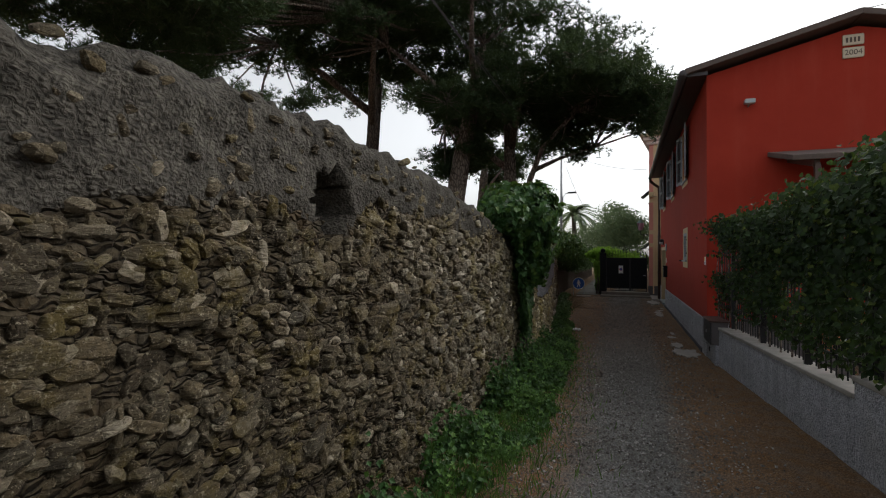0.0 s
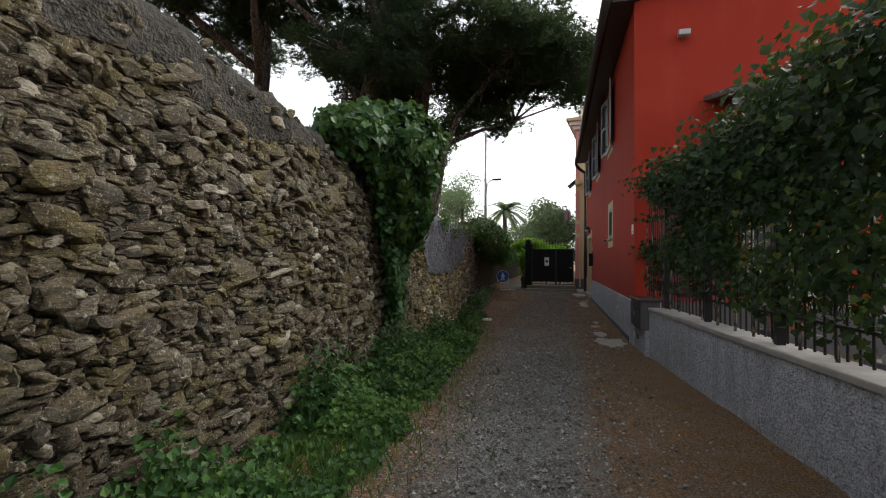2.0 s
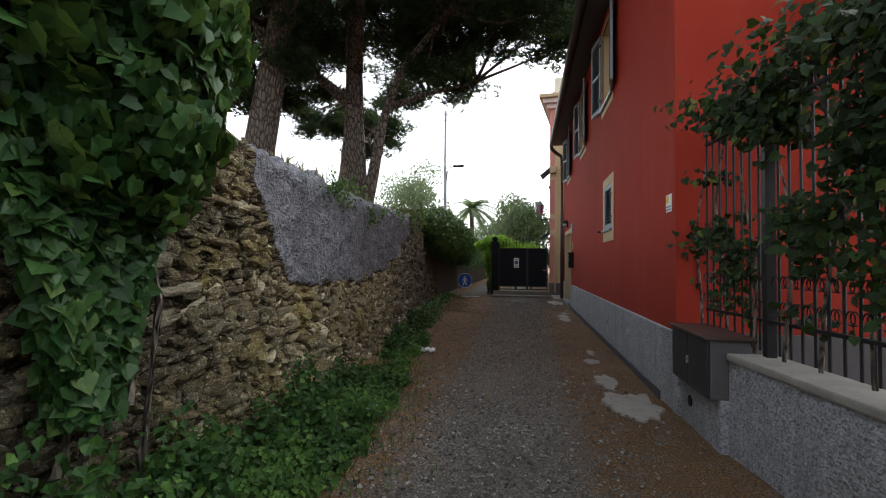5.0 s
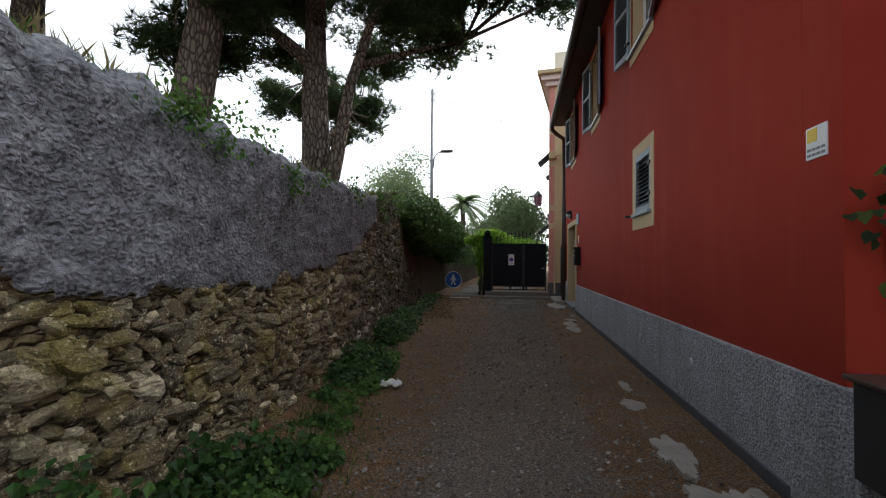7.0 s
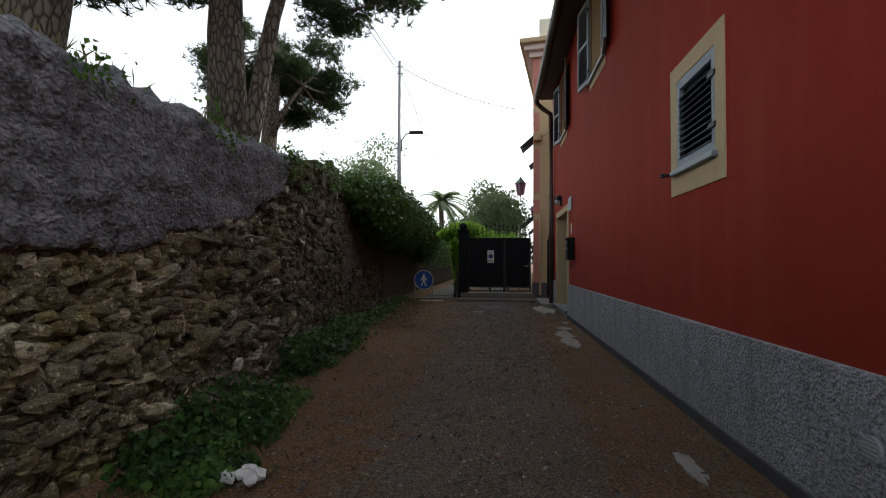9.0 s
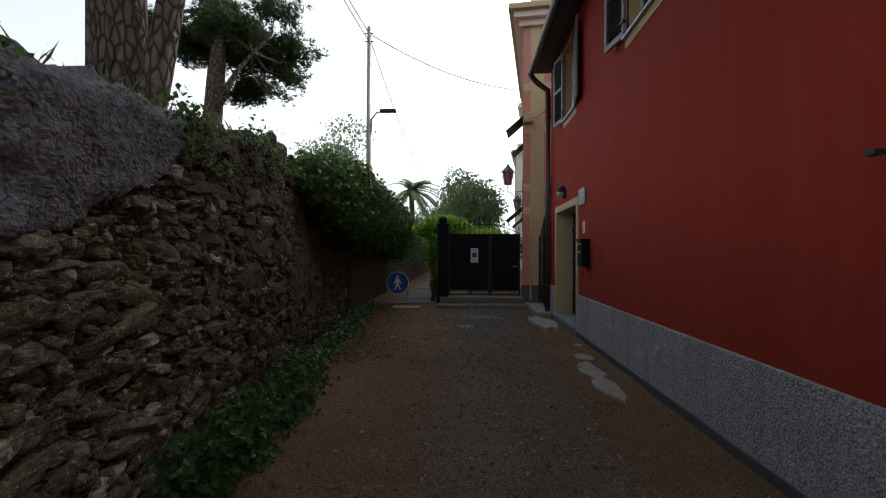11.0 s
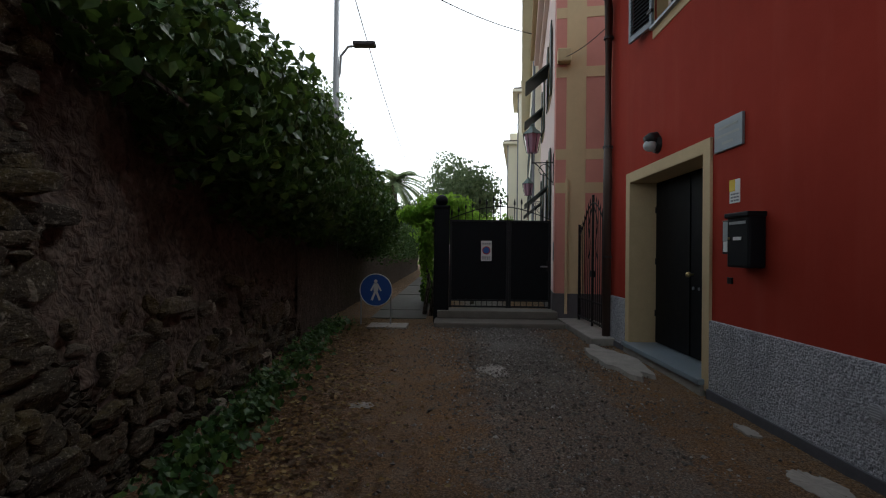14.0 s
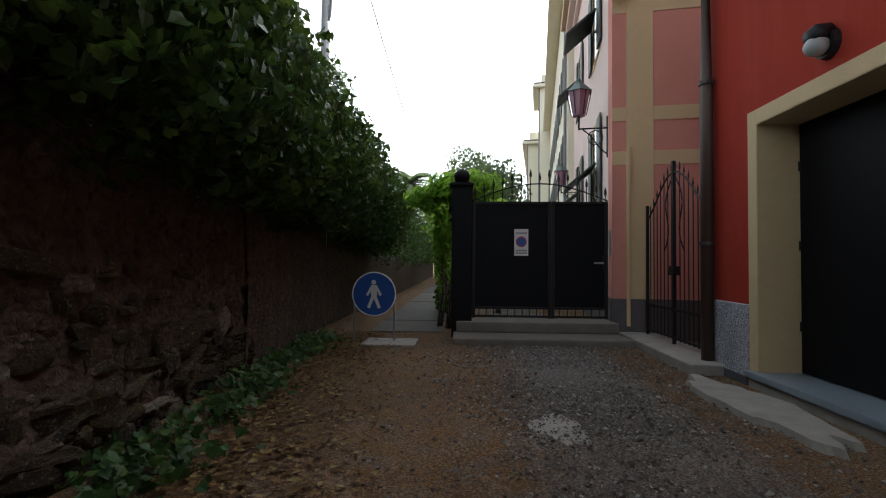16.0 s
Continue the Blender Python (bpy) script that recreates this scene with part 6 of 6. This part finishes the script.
for k in range(26):
    yy = rng.uniform(13.0, 22.0)
    zz = float(wall_top(yy)) - abs(rng.normal(0, 0.18))
    Ps.append(np.array([float(wall_x(yy)) + 0.06, yy, zz]) + rng.normal(0, 1, (60, 3)) * np.array([0.035, 0.11, 0.06]))
leafy(top_plants, "leaves", np.concatenate(Ps), np.tile([0.8, -0.2, 0.6], (26 * 60, 1)), 0.04, WEED, rng, LEAF_V * np.array([1.3, 1, 1]), LEAF_F)

bush("laurel_bush", (-2.6, 5.6, 1.5), (0.6, 0.9, 0.5), 2600, 0.09, IVY, "dark laurel bush behind the hole in the wall", seed=15)
# young ivy creeping along the foot of the rendered wall
foot = empty("foot_ivy", -2.4, 25, 0)
tagged(foot, "young ivy creeping over the foot of the brown rendered wall", "ivy")
Ps = []
for k in range(60):
    yy = rng.uniform(22.3, 29.0)
    Ps.append(np.array([float(wall_x(yy)) + 0.12 + abs(rng.normal(0, 0.13)), yy, 0.10]) + rng.normal(0, 1, (45, 3)) * np.array([0.10, 0.16, 0.06]))
leafy(foot, "leaves", np.concatenate(Ps), np.tile([0.5, -0.2, 0.9], (60 * 45, 1)), 0.06, IVY, rng)

# pots in the garden behind the railing
for px, py, h in ((3.55, 8.6, 0.42), (3.9, 7.2, 0.36), (3.4, 10.4, 0.4)):
    pt = empty("plant_pot", px, py, 0)
    tagged(pt, "terracotta pot with a green plant behind the railing", "plant pot", "pots behind the railing")
    pb = rod(bmesh.new(), (px, py, 0.7), (px, py, 0.7 + h), 0.15, 0.22, 18)
    rod(pb, (px, py, 0.66 + h), (px, py, 0.74 + h), 0.24, 0.24, 18)
    hpart("pot", pb, TERRACOTTA, parent=pt)
    hpart("stand", box(px - 0.25, px + 0.25, py - 0.25, py + 0.25, 0, 0.7, 0.02), BASEGREY, "dark grey stand", parent=pt)
    q, d = blob_points(420, (px, py, 1.0 + h), (0.35, 0.35, 0.35), rng, 0.6)
    leafy(pt, "foliage", q, d, 0.09, WEED, rng, LEAF_V, LEAF_F)

# ---- pebbles on the lane ----
def pebble_template(seed):
    g = np.random.default_rng(seed)
    V = np.array([[1, 0, 0], [-1, 0, 0], [0, 1, 0], [0, -1, 0], [0, 0, 0.7], [0, 0, -0.5]], float) * g.uniform(0.7, 1.2, (6, 1))
    F = np.array([[0, 2, 4], [2, 1, 4], [1, 3, 4], [3, 0, 4], [2, 0, 5], [1, 2, 5], [3, 1, 5], [0, 3, 5]])
    return V, F


def pebble_mat():
    m = Mat("gravel_pebbles", 0.9)
    c = m.ramp(m.island(), (0.0, (0.09, 0.086, 0.08)), (0.45, (0.20, 0.19, 0.175)), (0.8, (0.34, 0.33, 0.31)), (0.95, (0.62, 0.61, 0.58)))
    m.color(m.mix(m.noise(60, 3), c, (0.07, 0.06, 0.05)))
    return m.m


n = 85000
y = rng.uniform(4, 29.5, n)
x = rng.normal(0.45, 0.75, n)
keep = (x > wall_x(y) + 0.2) & (x < 2.1) & (rng.uniform(0, 1, n) < np.interp(y, [4, 12, 15, 24, 26], [1, 0.9, 0.35, 0.45, 1.0]))
P = np.stack([x, y, np.full(n, 0.012)], 1)[keep]
PV, PF = pebble_template(4)
ob = new("gravel", scatter("gravel", PV, PF, P, turns(len(P), rng, 0.3), np.clip(0.0075 * rng.lognormal(0, 0.5, len(P)), 0.003, 0.026), pebble_mat()))
tagged(ob, "loose grey gravel with pale chips on the lane", "gravel", kind="stuff")

# small loose things on the lane
lone("pine_cone", ball(ball(bmesh.new(), (0.08, 10.47, 0.05), 0.05, 1.2, 10), (0.1, 10.5, 0.06), 0.035, 1.0, 8), BARK, "brown pine cone lying on the gravel", "pine cone")
nap = bmesh.new()
for k in range(5):
    ball(nap, (-0.88 + 0.04 * k + 0.02 * (k % 2), 15.8 + 0.05 * (k % 3), 0.06), 0.042, 0.7, 8)
for v in nap.verts:
    v.co += Vector((noise.noise(v.co * 30), noise.noise(v.co * 31 + Vector((5, 0, 0))), noise.noise(v.co * 29))) * 0.03
lone("crumpled_paper", nap, WHITEPAINT, "crumpled white paper in the weeds", "litter")


# ---- stones of the old wall ----
def rock(seed, p=4.5):
    """A small angular stone: a squarish lump cut by a few planes."""
    g = np.random.default_rng(seed)
    bm = bmesh.new()
    bmesh.ops.create_icosphere(bm, subdivisions=2, radius=1.0)
    for v in bm.verts:
        d = np.array(v.co)
        k = (np.abs(d) ** p).sum() ** (-1 / p)
        q = d * k
        v.co = q + 0.16 * np.array(noise.noise_vector(Vector(q) * 1.5 + Vector((seed * 3.7, 0, 0)))) + 0.06 * np.array(noise.noise_vector(Vector(q) * 4 + Vector((0, seed, 0))))
    for _ in range(5):
        nrm = g.normal(0, 1, 3)
        nrm /= np.linalg.norm(nrm)
        lim = g.uniform(0.75, 1.0)
        for v in bm.verts:
            over = Vector(nrm).dot(v.co) - lim
            if over > 0:
                v.co -= Vector(nrm) * over * 0.9
    bmesh.ops.triangulate(bm, faces=bm.faces)
    bmesh.ops.dissolve_limit(bm, angle_limit=radians(14), verts=bm.verts, edges=bm.edges)
    bmesh.ops.triangulate(bm, faces=bm.faces)
    return bm


ROCKS = [from_bm("stone", rock(s), STONE_PIECE) for s in range(12)]


def arrays(me):
    V = np.empty(len(me.vertices) * 3)
    me.vertices.foreach_get("co", V)
    F = np.array([tuple(p.vertices) for p in me.polygons])
    return V.reshape(-1, 3), F


ROCK_ARR = [arrays(me) for me in ROCKS]


def in_hole(y, z):
    return ((y - HOLE[0]) / (HOLE[2] + 0.04)) ** 2 + ((z - HOLE[1]) / (HOLE[3] + 0.04)) ** 2 < 1


def lay_stones():
    """Rough courses of flat rubble along the wall face: (place, half sizes, tilt)."""
    g = np.random.default_rng(31)
    out = []
    z = 0.02
    for course in range(110):
        y = -0.5 + g.uniform(0, 0.2)
        hz = g.uniform(0.035, 0.07)
        while y < 26.5:
            big = 1.2 if 18.6 < y else 1.0
            L = float(np.clip(g.lognormal(-2.05, 0.58), 0.05, 0.42)) * big
            L *= float(np.interp(y, [4, 7], [0.72, 1.0]))
            h = hz * g.uniform(0.6, 1.9) * float(np.interp(y, [4, 7], [1.3, 1.0])) * (1.25 if y > 18.6 else 1.0) * (1.35 if L > 0.28 else 1.0)
            yy, zz = y + L / 2, z + 0.03 * math.sin(yy_wave(y)) + g.uniform(-0.022, 0.022)
            y += L * g.uniform(0.86, 1.02)
            if zz > wall_top(yy) - (0.14 if yy < 12 else 0.05) or plaster_amount(yy, zz) > 0.5 or (21.7 < yy and (zz > 0.5 + g.uniform(0, 0.7) or g.uniform() < 0.3)):
                continue
            if in_hole(yy, zz) or (old_render_amount(yy, zz) > 0.5 and g.uniform() < 0.72):
                continue
            mortared = float(np.interp(yy, [4.2, 6.2], [1, 0]))
            # the upper part keeps more of its old mortar
            bare = noise.fractal(Vector((yy * 0.8, zz * 0.8, 4.4)), 1.0, 2.0, 3)
            skip = 0.06 + 0.30 * mortared + 0.4 * np.clip(bare, 0, 1)
            if g.uniform() < skip and L < 0.3:
                continue
            depth = g.uniform(0.035, 0.065)
            proud = g.uniform(-0.045, 0.012) - 0.018 * mortared
            x = float(wall_x(yy)) - 0.02 * zz - 0.02 + face_bulge(yy, zz) + proud
            out.append(((x, yy, zz), (depth, L * 0.52, h * 0.62), (g.normal(0, 15), g.normal(0, 10), g.normal(0, 10)), g.integers(12)))
        z += hz * 1.05
        if z > 3.0:
            break
    return out


def yy_wave(y):
    return y * 1.7 + 2.0 * math.sin(y * 0.6)


laid = lay_stones()
near = sorted((s for s in laid if 3.5 < s[0][1] < 12.5), key=lambda s: -s[1][1] * s[1][2])[:300]
near_ids = {id(s) for s in near}
for s in near:
    (x, y, z), sz, rot, k = s
    ob = new("stone", ROCKS[int(k)])
    ob.parent = old_wall
    ob.matrix_basis = pose(x, y, z, *rot) @ Matrix.Diagonal((*sz, 1))
Vs, Fs, off = [], [], 0
for s in laid:
    if id(s) in near_ids:
        continue
    (x, y, z), sz, rot, k = s
    V, F = ROCK_ARR[int(k)]
    m = np.array(pose(x, y, z, *rot) @ Matrix.Diagonal((*sz, 1)))
    Vs.append(V @ m[:3, :3].T + m[:3, 3])
    Fs.append(F + off)
    off += len(V)
# chips wedged in the joints
g = np.random.default_rng(5)
for i in range(8000):
    y, z = g.uniform(0, 22.4), g.uniform(0.03, 3.0)
    if z > wall_top(y) - 0.02 or plaster_amount(y, z) > 0.5 or (21.7 < y and z > 0.6) or in_hole(y, z) or (old_render_amount(y, z) > 0.5 and i % 3):
        continue
    V, F = ROCK_ARR[int(g.integers(12))]
    a = g.uniform(0.015, 0.045)
    x = float(wall_x(y)) - 0.02 * z - 0.015 + face_bulge(y, z)
    m = np.array(pose(x, y, z, g.normal(0, 25), g.normal(0, 20), g.normal(0, 20)) @ Matrix.Diagonal((a * 0.9, a * 1.5, a * 0.7, 1)))
    Vs.append(V @ m[:3, :3].T + m[:3, 3])
    Fs.append(F + off)
    off += len(V)
ob = new("rubble", from_np("rubble", np.concatenate(Vs), np.concatenate(Fs), STONE))
ob.parent = old_wall
tagged(ob, "flat rubble stones with lichen", kind="stuff")
